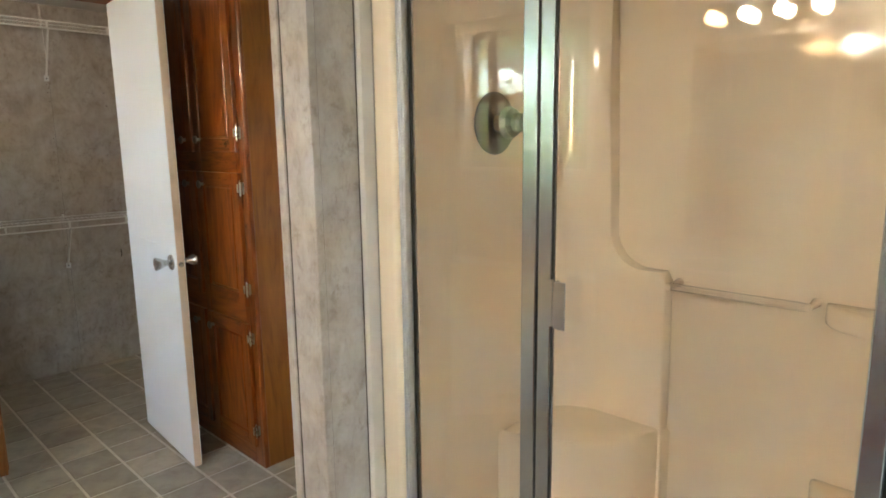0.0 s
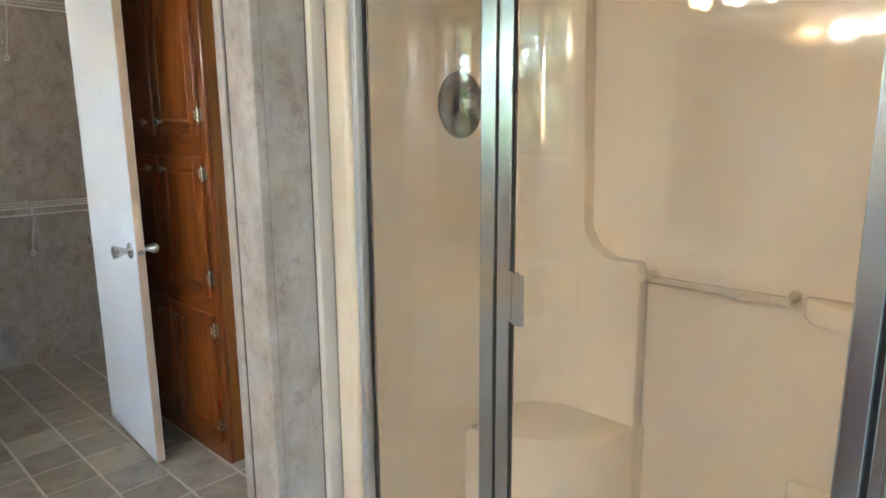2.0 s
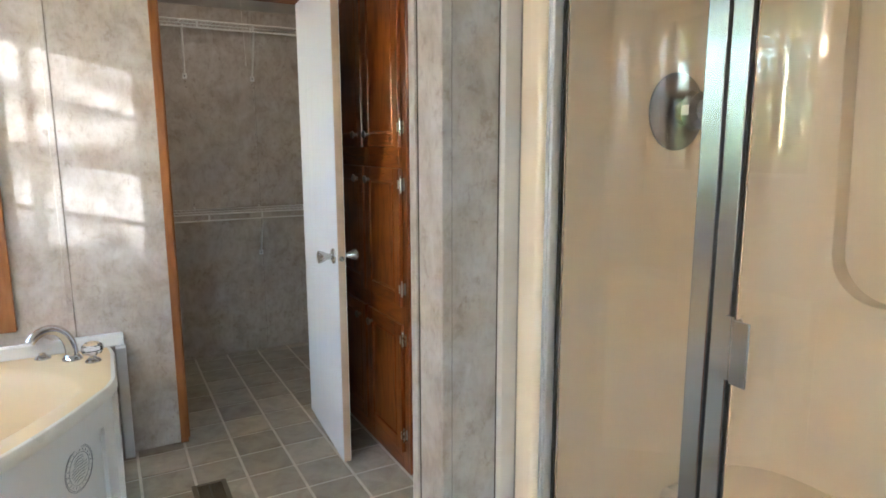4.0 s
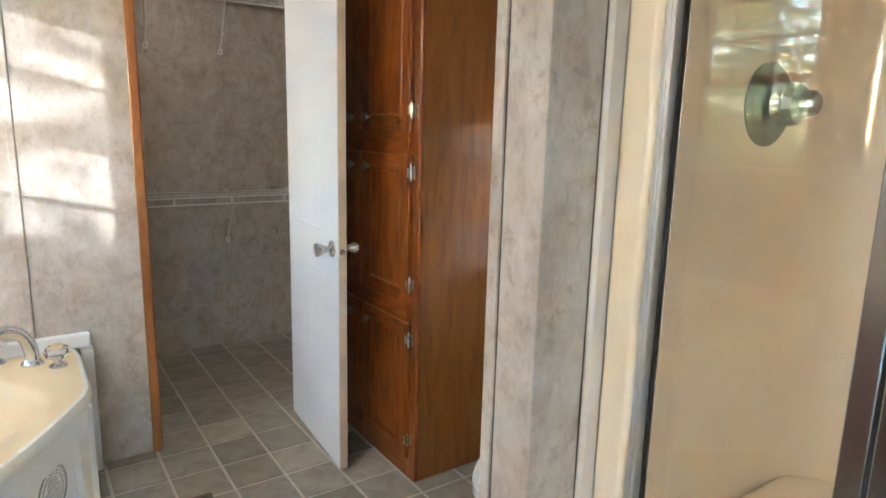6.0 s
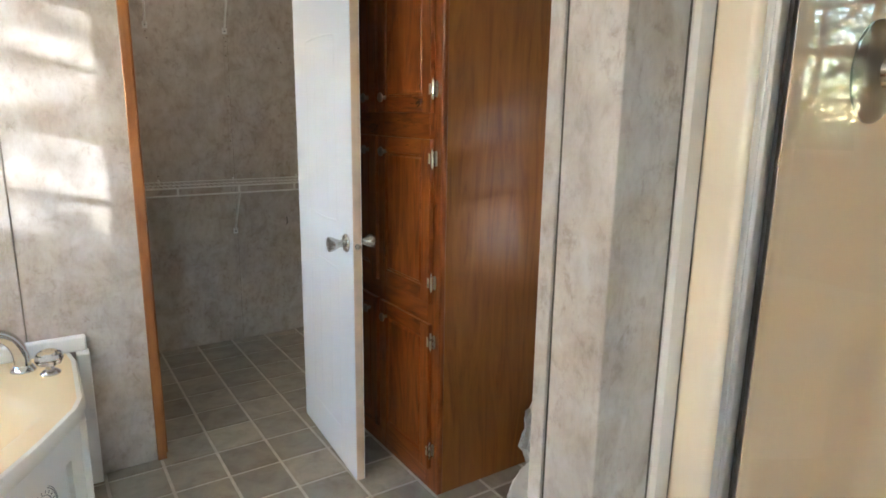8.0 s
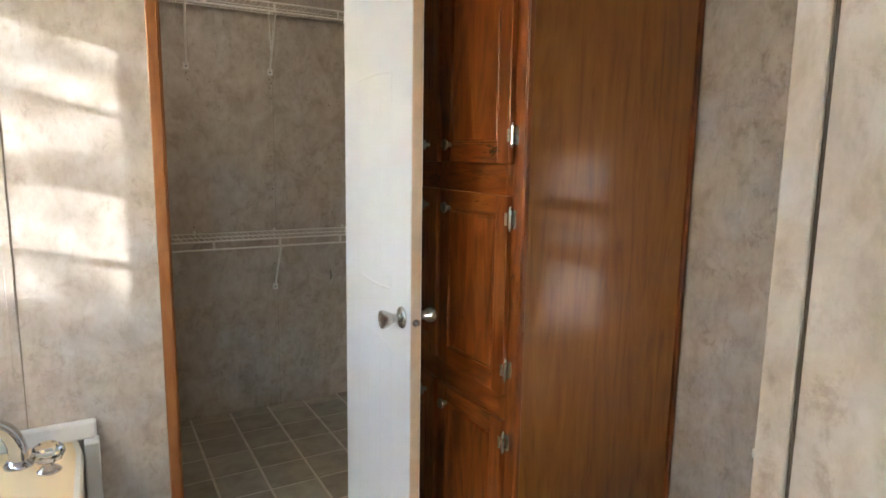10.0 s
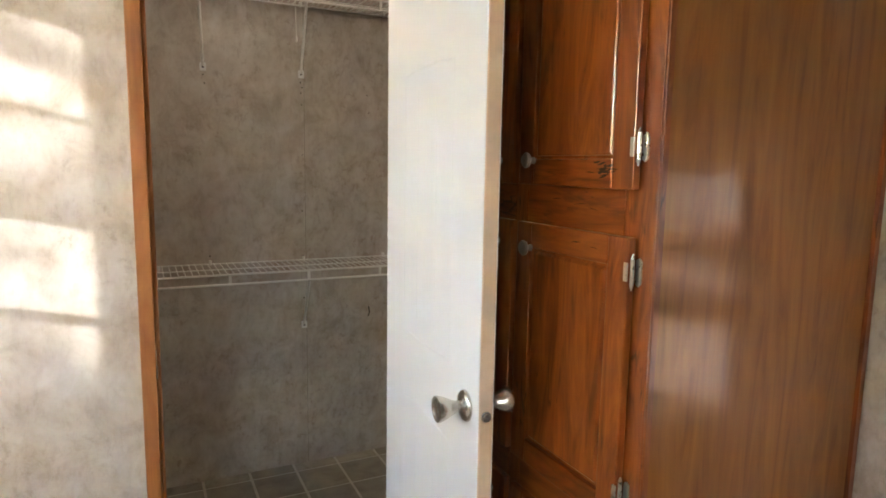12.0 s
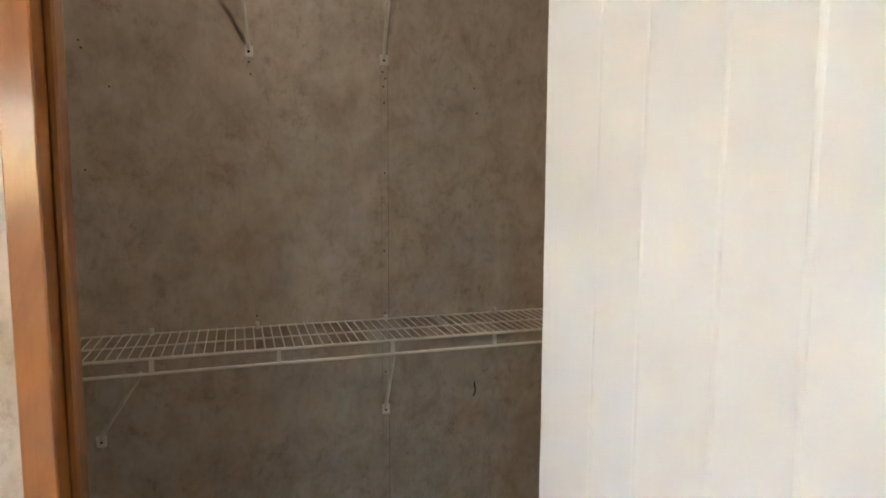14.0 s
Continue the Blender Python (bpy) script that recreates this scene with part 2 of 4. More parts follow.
def ground_material():
    m, t, b = material("grass_ground", 0.9)
    t.links.new(ramp(t, noise_tex(t, coords(t), 1.5, 6), [(0.3, (0.05, 0.075, 0.02)), (0.6, (0.10, 0.12, 0.04)), (0.8, (0.17, 0.15, 0.08))]), b.inputs["Base Color"])
    return m


M_GROUND = ground_material()


# ---- mesh helpers ----
def bm_box(bm, x0, x1, y0, y1, z0, z1, bevel=0.0, segments=1):
    r = bmesh.ops.create_cube(bm, size=1.0)
    vs = r["verts"]
    for v in vs:
        v.co = Vector(((x0 + x1) / 2 + v.co.x * (x1 - x0), (y0 + y1) / 2 + v.co.y * (y1 - y0), (z0 + z1) / 2 + v.co.z * (z1 - z0)))
    if bevel:
        es = list({e for v in vs for e in v.link_edges})
        bmesh.ops.bevel(bm, geom=es, offset=bevel, segments=segments, affect="EDGES", profile=0.5)
    return bm


def bm_tube(bm, pts, radius, sides=10, closed=False):
    """A round rod along points; radius is a number or one for each point."""
    pts = [Vector(p) for p in pts]
    n = len(pts)
    radii = radius if isinstance(radius, (list, tuple)) else [radius] * n
    rings, side = [], None
    for i, p in enumerate(pts):
        a = pts[(i - 1) % n] if closed or i else p
        c = pts[(i + 1) % n] if closed or i < n - 1 else p
        d = (c - a).normalized()
        if side is None:
            side = d.orthogonal().normalized()
        side = (side - d * side.dot(d)).normalized()
        up = d.cross(side)
        rings.append([bm.verts.new(p + (side * math.cos(k * math.tau / sides) + up * math.sin(k * math.tau / sides)) * radii[i]) for k in range(sides)])
    for i in range(n if closed else n - 1):
        r0, r1 = rings[i], rings[(i + 1) % n]
        for k in range(sides):
            bm.faces.new((r0[k], r0[(k + 1) % sides], r1[(k + 1) % sides], r1[k]))
    if not closed:
        bm.faces.new(rings[0][::-1])
        bm.faces.new(rings[-1])
    return bm


def bm_lathe(bm, base, axis, profile, sides=24):
    """Turns (radius, height) pairs round an axis through base."""
    axis = Vector(axis).normalized()
    pts = [Vector(base) + axis * h for r, h in profile]
    side = axis.orthogonal().normalized()
    up = axis.cross(side)
    rings = [[bm.verts.new(p + (side * math.cos(k * math.tau / sides) + up * math.sin(k * math.tau / sides)) * max(r, 0.0004)) for k in range(sides)] for p, (r, h) in zip(pts, profile)]
    for r0, r1 in zip(rings, rings[1:]):
        for k in range(sides):
            bm.faces.new((r0[k], r0[(k + 1) % sides], r1[(k + 1) % sides], r1[k]))
    bm.faces.new(rings[0][::-1])
    bm.faces.new(rings[-1])
    return bm


def bm_prism(bm, outline, axis, a, b, bevel=0.0, segments=2):
    """A flat outline of (u, v) pushed from a to b along the axis: x takes (y, z), y takes (x, z), z takes (x, y)."""
    def at(u, v, w):
        return {"x": (w, u, v), "y": (u, w, v), "z": (u, v, w)}[axis]
    lo = [bm.verts.new(at(u, v, a)) for u, v in outline]
    hi = [bm.verts.new(at(u, v, b)) for u, v in outline]
    n = len(outline)
    faces = [bm.faces.new(lo[::-1]), bm.faces.new(hi)]
    for i in range(n):
        faces.append(bm.faces.new((lo[i], lo[(i + 1) % n], hi[(i + 1) % n], hi[i])))
    if bevel:
        bmesh.ops.bevel(bm, geom=list(faces[1].edges) + list(faces[0].edges), offset=bevel, segments=segments, affect="EDGES", profile=0.5)
    return bm


def mesh_of(name, bm, mat, smooth=False):
    bmesh.ops.recalc_face_normals(bm, faces=bm.faces)
    me = bpy.data.meshes.new(name)
    bm.to_mesh(me)
    bm.free()
    if mat:
        me.materials.append(mat)
    if smooth:
        for p in me.polygons:
            p.use_smooth = True
        me.set_sharp_from_angle(angle=radians(40))
    return me


def part(name, bm, mat, parent, label="", smooth=False):
    ob = new(name, mesh_of(name, bm, mat, smooth))
    if parent:
        ob.parent = parent
        ob.matrix_parent_inverse = Matrix.Translation(-Vector(parent.location))
    if label:
        ob["label"] = label
    return ob


def thing(name, base, label, category, group="", kind=""):
    ob = new(name)
    ob.location, ob.empty_display_size = base, 0.1
    return tagged(ob, label, category, group, kind)


def B(*a, **k):
    return bm_box(bmesh.new(), *a, **k)


def structure(name, bm, mat, label, category, smooth=False):
    return tagged(part(name, bm, mat, None, "", smooth), label, category, kind="structure")


def boxes(*list_of):
    bm = bmesh.new()
    for b in list_of:
        bm_box(bm, *b)
    return bm


# ---- large structure ----
LOW = -0.1
WIN_Z0, WIN_Z1 = 1.22, 2.14
WINDOWS = ((2.435, 3.425),)
# unseen opening, added to let more skylight in from the west
ADDED_SIDE_WINDOW, SIDE_Z0 = (-0.66, 0.50), 0.25


def west_wall():
    bm, x0, x1 = bmesh.new(), WEST - 0.14, WEST
    edges = [SOUTH - WALL, *ADDED_SIDE_WINDOW, *WINDOWS[0], NORTH + WALL]
    for i in range(0, len(edges), 2):
        bm_box(bm, x0, x1, edges[i], edges[i + 1], LOW, CEILING + 0.2)
    for (a, b), sill in ((ADDED_SIDE_WINDOW, SIDE_Z0), (WINDOWS[0], WIN_Z0)):
        bm_box(bm, x0, x1, a, b, LOW, sill)
        bm_box(bm, x0, x1, a, b, WIN_Z1, CEILING + 0.2)
    return bm


structure("wall_west", west_wall(), M_WALL, "mottled beige vinyl outer wall with a window opening and an added unseen one", "wall")
# opening made up to brighten the room from behind; nothing shows one here
ADDED_SOUTH_WINDOW = (-0.60, 0.0)
structure("wall_south", boxes((WEST - 0.14, ADDED_SOUTH_WINDOW[0], SOUTH - 0.14, SOUTH, LOW, CEILING + 0.2), (ADDED_SOUTH_WINDOW[1], EAST + WALL, SOUTH - 0.14, SOUTH, LOW, CEILING + 0.2),
                              (*ADDED_SOUTH_WINDOW, SOUTH - 0.14, SOUTH, LOW, SIDE_Z0), (*ADDED_SOUTH_WINDOW, SOUTH - 0.14, SOUTH, WIN_Z1, CEILING + 0.2)), M_WALL, "unseen mottled beige vinyl wall with a tall window opening added for light", "wall")
structure("wall_east", B(EAST, EAST + WALL, SOUTH, CLOSET_BACK, LOW, CEILING + 0.2), M_WALL, "mottled beige vinyl wall behind the toilet", "wall")
JAMB_W, JAMB_E, OPEN_TOP = 1.073, 1.79, 2.07
structure("wall_north", boxes((WEST, JAMB_W, NORTH, NORTH + WALL, LOW, CEILING + 0.2), (JAMB_E, EAST, NORTH, NORTH + WALL, LOW, CEILING + 0.2),
                              (JAMB_W, JAMB_E, NORTH, NORTH + WALL, OPEN_TOP, CEILING + 0.2)), M_WALL, "mottled beige vinyl wall with a closet doorway", "wall")
structure("wall_closet_back", B(CLOSET_WEST - WALL, EAST + WALL, CLOSET_BACK, CLOSET_BACK + WALL, LOW, CEILING + 0.2), M_WALL, "mottled beige vinyl back wall of the closet", "wall")
structure("wall_closet_west", B(CLOSET_WEST - WALL, CLOSET_WEST, NORTH + WALL, CLOSET_BACK, LOW, CEILING + 0.2), M_WALL, "mottled beige vinyl side wall of the closet", "wall")
PART_X, PART_S, PART_N = 1.432, 1.609, 1.737
structure("wall_partition", B(PART_X, EAST, PART_S, PART_N, LOW, CEILING + 0.2), M_WALL, "thin vinyl partition between shower and toilet", "wall")
structure("wall_shower_south", B(1.60, EAST, 0.34, 0.444, LOW, CEILING + 0.2), M_WALL, "vinyl wall at the other side of the shower", "wall")
structure("wall_behind_shower", B(1.60, 1.71, SOUTH, 0.34, LOW, CEILING + 0.2), M_WALL, "vinyl wall next to the shower", "wall")
structure("ceiling", B(WEST - 0.14, EAST + WALL, SOUTH - WALL, CLOSET_BACK + WALL, CEILING, CEILING + 0.06), M_CEILING, "off-white textured ceiling", "ceiling")
structure("roof", B(WEST - 0.6, EAST + 0.6, SOUTH - 0.6, CLOSET_BACK + 0.6, CEILING + 0.2, CEILING + 0.35), M_SIDING, "flat closed roof above the rooms", "roof")
floor = structure("floor", B(WEST - 0.14, EAST + WALL, SOUTH - WALL, CLOSET_BACK + WALL, LOW, -0.003), M_GROUT, "grey-brown square tile floor with pale joints", "floor")


def trim(bm, label, mat=M_BATTEN, smooth=False):
    return structure("trim", bm, mat, label, "trim", smooth)


# battens over wallboard joints and corners
def batten(label, *box, mat=M_BATTEN):
    return trim(B(*box, bevel=0.0015), label, mat)


batten("flat wallboard batten on the closet wall", 0.672, 0.694, NORTH - 0.004, NORTH, 0.0, CEILING, mat=M_WALL)
batten("flat wallboard batten behind the toilet", EAST - 0.004, EAST, 2.372, 2.394, 0.0, CEILING, mat=M_WALL)
batten("flat wallboard batten in the closet", 1.735, 1.757, CLOSET_BACK - 0.003, CLOSET_BACK, 0.0, CEILING, mat=M_WALL)
batten("dark joint line on the closet wall", 0.6945, 0.6975, NORTH - 0.002, NORTH + 0.002, 0.0, CEILING, mat=M_FAINT)
batten("dark joint line behind the toilet", EAST - 0.002, EAST + 0.002, 2.3685, 2.3715, 0.0, CEILING, mat=M_FAINT)
batten("faint joint line in the closet", 1.7575, 1.759, CLOSET_BACK - 0.0015, CLOSET_BACK + 0.002, 0.0, CEILING, mat=M_FAINT)
batten("raised corner batten of the partition", PART_X - 0.006, PART_X + 0.02, PART_N - 0.024, PART_N + 0.006, 0.0, CEILING, mat=M_WALL)
batten("dark joint line on the partition's end", PART_X - 0.0025, PART_X + 0.002, PART_N - 0.0275, PART_N - 0.0245, 0.0, CEILING, mat=M_JOINT)
batten("raised corner batten of the partition", PART_X - 0.002, PART_X + 0.020, PART_S - 0.006, PART_S + 0.004, 0.0, CEILING, mat=M_WALL)
batten("dark joint line on the partition's side", PART_X + 0.0205, PART_X + 0.023, PART_S - 0.0025, PART_S + 0.002, 0.0, CEILING, mat=M_JOINT)
batten("dark joint line at the shower trim", 1.5635, 1.5655, PART_S - 0.003, PART_S + 0.002, 0.0, CEILING, mat=M_JOINT)
batten("flat wallboard batten beside the shower", 1.596, 1.60, 0.395, 0.418, 0.0, CEILING, mat=M_WALL)
batten("dark joint line beside the shower", 1.597, 1.60, 0.388, 0.393, 0.0, CEILING, mat=M_DARK)


# doorway lining
def door_frame():
    t = thing("door_frame", ((JAMB_W + JAMB_E) / 2, NORTH + 0.05, 0), "narrow stained oak doorway lining of the closet", "door frame", kind="structure")
    y0, y1 = NORTH - 0.012, NORTH + WALL + 0.012
    part("jamb", B(JAMB_W, JAMB_W + 0.033, y0, y1, 0, OPEN_TOP, bevel=0.002), M_CASING, t)
    part("jamb", B(JAMB_E - 0.033, JAMB_E, y0, y1, 0, OPEN_TOP, bevel=0.002), M_CASING, t)
    part("head", B(JAMB_W + 0.033, JAMB_E - 0.033, y0, y1, OPEN_TOP - 0.019, OPEN_TOP, bevel=0.002), M_CASING, t)
    part("stop", B(JAMB_W + 0.033, JAMB_W + 0.044, NORTH + 0.032, NORTH + 0.066, 0, OPEN_TOP - 0.02, bevel=0.003), M_CASING, t)
    part("stop", B(JAMB_E - 0.044, JAMB_E - 0.033, NORTH + 0.032, NORTH + 0.066, 0, OPEN_TOP - 0.02, bevel=0.003), M_CASING, t)
    part("strike_plate", B(JAMB_W + 0.0325, JAMB_W + 0.035, NORTH - 0.006, NORTH + 0.022, 0.89, 0.96, bevel=0.0008), M_NICKEL, t, "nickel strike plate")
    return t


door_frame()


def window(index, a, b):
    t = thing(f"window_{index}", (WEST, (a + b) / 2, WIN_Z0), "dark-sashed window with muntin bars in the outer wall", "window", kind="structure")
    x0, x1, w = WEST - 0.11, WEST - 0.07, 0.035
    bm = bmesh.new()
    for q in ((a, a + w, WIN_Z0, WIN_Z1), (b - w, b, WIN_Z0, WIN_Z1), (a + w, b - w, WIN_Z0, WIN_Z0 + w), (a + w, b - w, WIN_Z1 - w, WIN_Z1)):
        bm_box(bm, x0, x1, q[0], q[1], q[2], q[3], bevel=0.003)
    part("window_frame", bm, M_SASH, t)
    part("meeting_rail", B(x0 + 0.004, x1 - 0.002, a + w, b - w, 1.668, 1.715, bevel=0.003), M_SASH, t)
    # three equal lights, then a broad mullion and one narrow light in the corner
    part("mullion", B(x0 + 0.002, x1 - 0.001, b - 0.228, b - 0.145, WIN_Z0 + w, WIN_Z1 - w, bevel=0.003), M_SASH, t)
    for y in (a + 0.265, a + 0.495):
        part("muntin", B(x0 + 0.012, x0 + 0.022, y - 0.011, y + 0.011, WIN_Z0 + w, WIN_Z1 - w, bevel=0.002), M_SASH, t)
    for z in (1.46, 1.91):
        part("muntin", B(x0 + 0.010, x0 + 0.020, a + w, b - w, z - 0.011, z + 0.011, bevel=0.002), M_SASH, t)
    pane = part("pane", B(x0 + 0.024, x0 + 0.027, a + w, b - w, WIN_Z0 + w, WIN_Z1 - w), M_PANE, t)
    pane.visible_shadow = False
    bm = bmesh.new()
    for q in ((a - 0.05, a - 0.001, WIN_Z0 - 0.05, WIN_Z1 + 0.05), (b + 0.001, b + 0.05, WIN_Z0 - 0.05, WIN_Z1 + 0.05), (a, b, WIN_Z1 + 0.001, WIN_Z1 + 0.05)):
        bm_box(bm, WEST, WEST + 0.014, *q, bevel=0.003)
    part("casing", bm, M_WHITE, t)
    part("window_sill", B(WEST - 0.068, WEST + 0.03, a + 0.001, b - 0.001, WIN_Z0 - 0.018, WIN_Z0 + 0.004, bevel=0.004), M_WHITE, t)
    return t


for i, (a, b) in enumerate(WINDOWS):
    window(i + 1, a, b)

# a taller unseen window of the same make past the vanity, added to light the shower and partition
tall = (WIN_Z1 - SIDE_Z0) / (WIN_Z1 - WIN_Z0)
added_side_window = copy_thing(bpy.data.objects["window_1"], pose(WEST, sum(ADDED_SIDE_WINDOW) / 2, SIDE_Z0) @ Matrix.Diagonal((1, (ADDED_SIDE_WINDOW[1] - ADDED_SIDE_WINDOW[0]) / 0.99, tall, 1)))
added_side_window.name = "window_2"
# and a narrower unseen one in the wall behind the walker, added as fill light
added_south_window = copy_thing(bpy.data.objects["window_1"], pose(sum(ADDED_SOUTH_WINDOW) / 2, SOUTH, SIDE_Z0, 0, 0, 90) @ Matrix.Diagonal((1, 0.6 / 0.99, tall, 1)))
added_south_window.name = "window_3"


# ---- closet door, standing open ----
def closet_door():
    x0, x1, y0, y1, z0, z1 = 1.715, 1.750, 2.955, 3.575, 0.012, 2.04
    t = thing("door_1", (x0, y1, z0), "white moulded six-panel closet door standing open", "door", kind="structure")
    slab = part("door_leaf", B(x0 + 0.003, x1 - 0.003, y0, y1, z0, z1, bevel=0.001), M_DOOR_EDGE, t, "bare tan door edge")

    def skin(xa, xb):
        part("door_skin", B(min(xa, xb), max(xa, xb), y0 + 0.001, y1 - 0.001, z0 + 0.001, z1 - 0.001, bevel=0.0012), M_DOOR, t, "white painted moulded skin")

    skin(x0, x0 + 0.0028)
    skin(x1 - 0.0028, x1)
    # moulded outlines: two eyebrow panels with plank grooves between their sides
    pa, pb = 3.110, 3.422
    mid = (pa + pb) / 2

    def bow(base, rise):
        return [(pa + (pb - pa) * k / 8, base + rise * (1 - ((k - 4) / 4) ** 2)) for k in range(9)]

    lines = []
    for top, low in ((bow(1.632, 0.006), bow(0.985, -0.008)), (bow(0.80, 0.006), bow(0.16, 0.0))):
        lines += [top, low, [low[0], top[0]], [low[-1], top[-1]]]
        lines += [[(y, low[4][1] + 0.055), (y, top[4][1] - 0.05)] for y in (3.205, 3.325)]
    for line in lines:
        for xf in (x0, x1):
            bm = bmesh.new()
            for (p, q), (p2, q2) in zip(line, line[1:]):
                bm_tube(bm, [(xf, p, q), (xf, p2, q2)], 0.0042, 8)
            for v in bm.verts:
                v.co.x = xf + (v.co.x - xf) * 0.28
            part("panel_moulding", bm, M_DOOR, t, smooth=True)
    ky, kz = y0 + 0.06, 0.918
    for s, xf in ((-1, x0), (1, x1)):
        knob = part("door_knob", bm_lathe(bmesh.new(), (xf, ky, kz), (s, 0, 0), [(0.0, 0.006), (0.012, 0.008), (0.0125, 0.022), (0.016, 0.034), (0.023, 0.048), (0.027, 0.060), (0.0265, 0.066), (0.020, 0.067), (0.017, 0.063), (0.004, 0.061)], 28), M_NICKEL, t, "flared satin nickel door knob", True)
        part("rosette", bm_lathe(bmesh.new(), (xf, ky, kz), (s, 0, 0), [(0.033, 0.0), (0.033, 0.003), (0.030, 0.007), (0.018, 0.010), (0.010, 0.011)], 28), M_NICKEL, knob, smooth=True)
    part("latch_plate", bm_lathe(bmesh.new(), ((x0 + x1) / 2, y0, kz - 0.004), (0, -1, 0), [(0.011, -0.001), (0.011, 0.0012), (0.0085, 0.0014), (0.008, 0.008), (0.0, 0.0095)], 20), M_NICKEL, t, "round latch in the door edge", True)
    for z in (0.25, 1.05, 1.85):
        part("hinge", bm_tube(bmesh.new(), [(x1 + 0.004, y1 + 0.004, z - 0.04), (x1 + 0.004, y1 + 0.004, z + 0.04)], 0.006, 10), M_NICKEL, t, "nickel butt hinge", True)
    t.rotation_euler.z = radians(-3.8)
    return t


closet_door()


# ---- linen cabinet ----
def linen_cabinet():
    x0, x1, y0, y1 = 1.89, EAST - 0.004, 2.735, 3.515
    t = thing("linen_cabinet", ((x0 + x1) / 2, (y0 + y1) / 2, 0), "tall stained wood linen cabinet with six panelled doors", "cabinet")
    part("body", B(x0 + 0.02, x1 - 0.02, y0 + 0.006, y1, 0.0, CEILING - 0.003), M_CABINET, t)
    part("side_panel", B(x0 + 0.021, x1 - 0.02, y0, y0 + 0.0055, 0.0, CEILING - 0.004), M_SIDE, t, "flat glossy wood-grain side panel")
    part("corner_strip", B(x0 + 0.003, x0 + 0.022, y0 - 0.004, y0 + 0.012, 0.0, CEILING - 0.004, bevel=0.003), M_CABINET, t)
    part("wall_strip", B(x1 - 0.022, x1, y0 - 0.008, y0 + 0.004, 0.0, CEILING - 0.004, bevel=0.003), M_CABINET, t)
    rows = ((0.09, 0.648), (0.725, 1.287), (1.372, 2.12))
    cols = ((2.774, 3.142), (3.165, 3.49))
    stiles = ((y0 - 0.002, 2.81), (3.13, 3.178), (3.478, y1))
    for a, b in stiles:
        part("stile", B(x0, x0 + 0.0195, a, b, 0.0, CEILING - 0.004, bevel=0.0015), M_CABINET, t)
    for a, b in ((0.0, 0.10), (0.636, 0.738), (1.275, 1.384), (2.108, CEILING - 0.005)):
        for c0, c1 in ((2.811, 3.129), (3.179, 3.477)):
            part("rail", B(x0 + 0.0005, x0 + 0.019, c0, c1, a, b, bevel=0.001), M_CABINET_H, t)
    for (za, zb) in rows:
        for ci, (ya, yb) in enumerate(cols):
            d = part("cabinet_door", B(x0 - 0.008, x0 - 0.001, ya + 0.01, yb - 0.01, za + 0.01, zb - 0.01), M_CABINET, t)
            w = 0.056
            for q in ((ya, ya + w, za, zb), (yb - w, yb, za, zb)):
                part("door_stile", B(x0 - 0.019, x0 - 0.002, *q, bevel=0.0025, segments=2), M_CABINET, d)
            arched = za > 1.3
            rise = 0.045 if arched else 0.0
            pa, pb = ya + w, yb - w

            def bow(a, b, base):
                """The panel's top edge, swept up to the middle of an upper door."""
                return [(a + (b - a) * k / 12, base + rise * math.sin(math.pi * k / 12) ** 2) for k in range(13)]

            if arched:
                part("door_rail", bm_prism(bmesh.new(), bow(pa, pb, zb - w - rise) + [(pb, zb), (pa, zb)], "x", x0 - 0.0185, x0 - 0.002, bevel=0.0018), M_CABINET_H, d)
            for q in ((pa, pb, za, za + w),) if arched else ((pa, pb, za, za + w), (pa, pb, zb - w, zb)):
                part("door_rail", B(x0 - 0.0185, x0 - 0.002, *q, bevel=0.0025, segments=2), M_CABINET_H, d)
            if arched:
                ga, gb = pa + 0.006, pb - 0.006
                part("raised_panel", bm_prism(bmesh.new(), [(ga, za + w + 0.006), *bow(ga, gb, zb - w - rise - 0.006), (gb, za + w + 0.006)], "x", x0 - 0.016, x0 - 0.003, bevel=0.0055), M_CABINET, d, "raised panel with an arched top")
            else:
                part("raised_panel", B(x0 - 0.016, x0 - 0.003, pa + 0.006, pb - 0.006, za + w + 0.006, zb - w - 0.006, bevel=0.0065), M_CABINET, d)
            ky = yb - 0.058 if ci == 0 else ya + 0.058
            kz = zb - 0.055 if za < 1.3 else za + 0.053
            part("knob", bm_lathe(bmesh.new(), (x0 - 0.019, ky, kz), (-1, 0, 0), [(0.008, 0.0), (0.006, 0.006), (0.007, 0.013), (0.016, 0.017), (0.0175, 0.020), (0.015, 0.024), (0.003, 0.027)], 20), M_DARK_NICKEL, d, "dark nickel mushroom knob", True)
            hy = ya if ci == 0 else yb
            sgn = -1 if ci == 0 else 1
            for hz in (za + 0.076, zb - 0.062):
                bm = bmesh.new()
                bm_tube(bm, [(x0 - 0.012, hy + sgn * 0.004, hz - 0.034), (x0 - 0.012, hy + sgn * 0.004, hz - 0.024), (x0 - 0.012, hy + sgn * 0.004, hz + 0.024), (x0 - 0.012, hy + sgn * 0.004, hz + 0.034)], [0.0012, 0.0040, 0.0040, 0.0012], 10)
                out = [(hy + sgn * 0.004, hz - 0.022), (hy + sgn * 0.011, hz - 0.026), (hy + sgn * 0.017, hz - 0.020), (hy + sgn * 0.017, hz + 0.020), (hy + sgn * 0.011, hz + 0.026), (hy + sgn * 0.004, hz + 0.022)]
                bm_prism(bm, out, "x", x0 - 0.004, x0 - 0.0005)
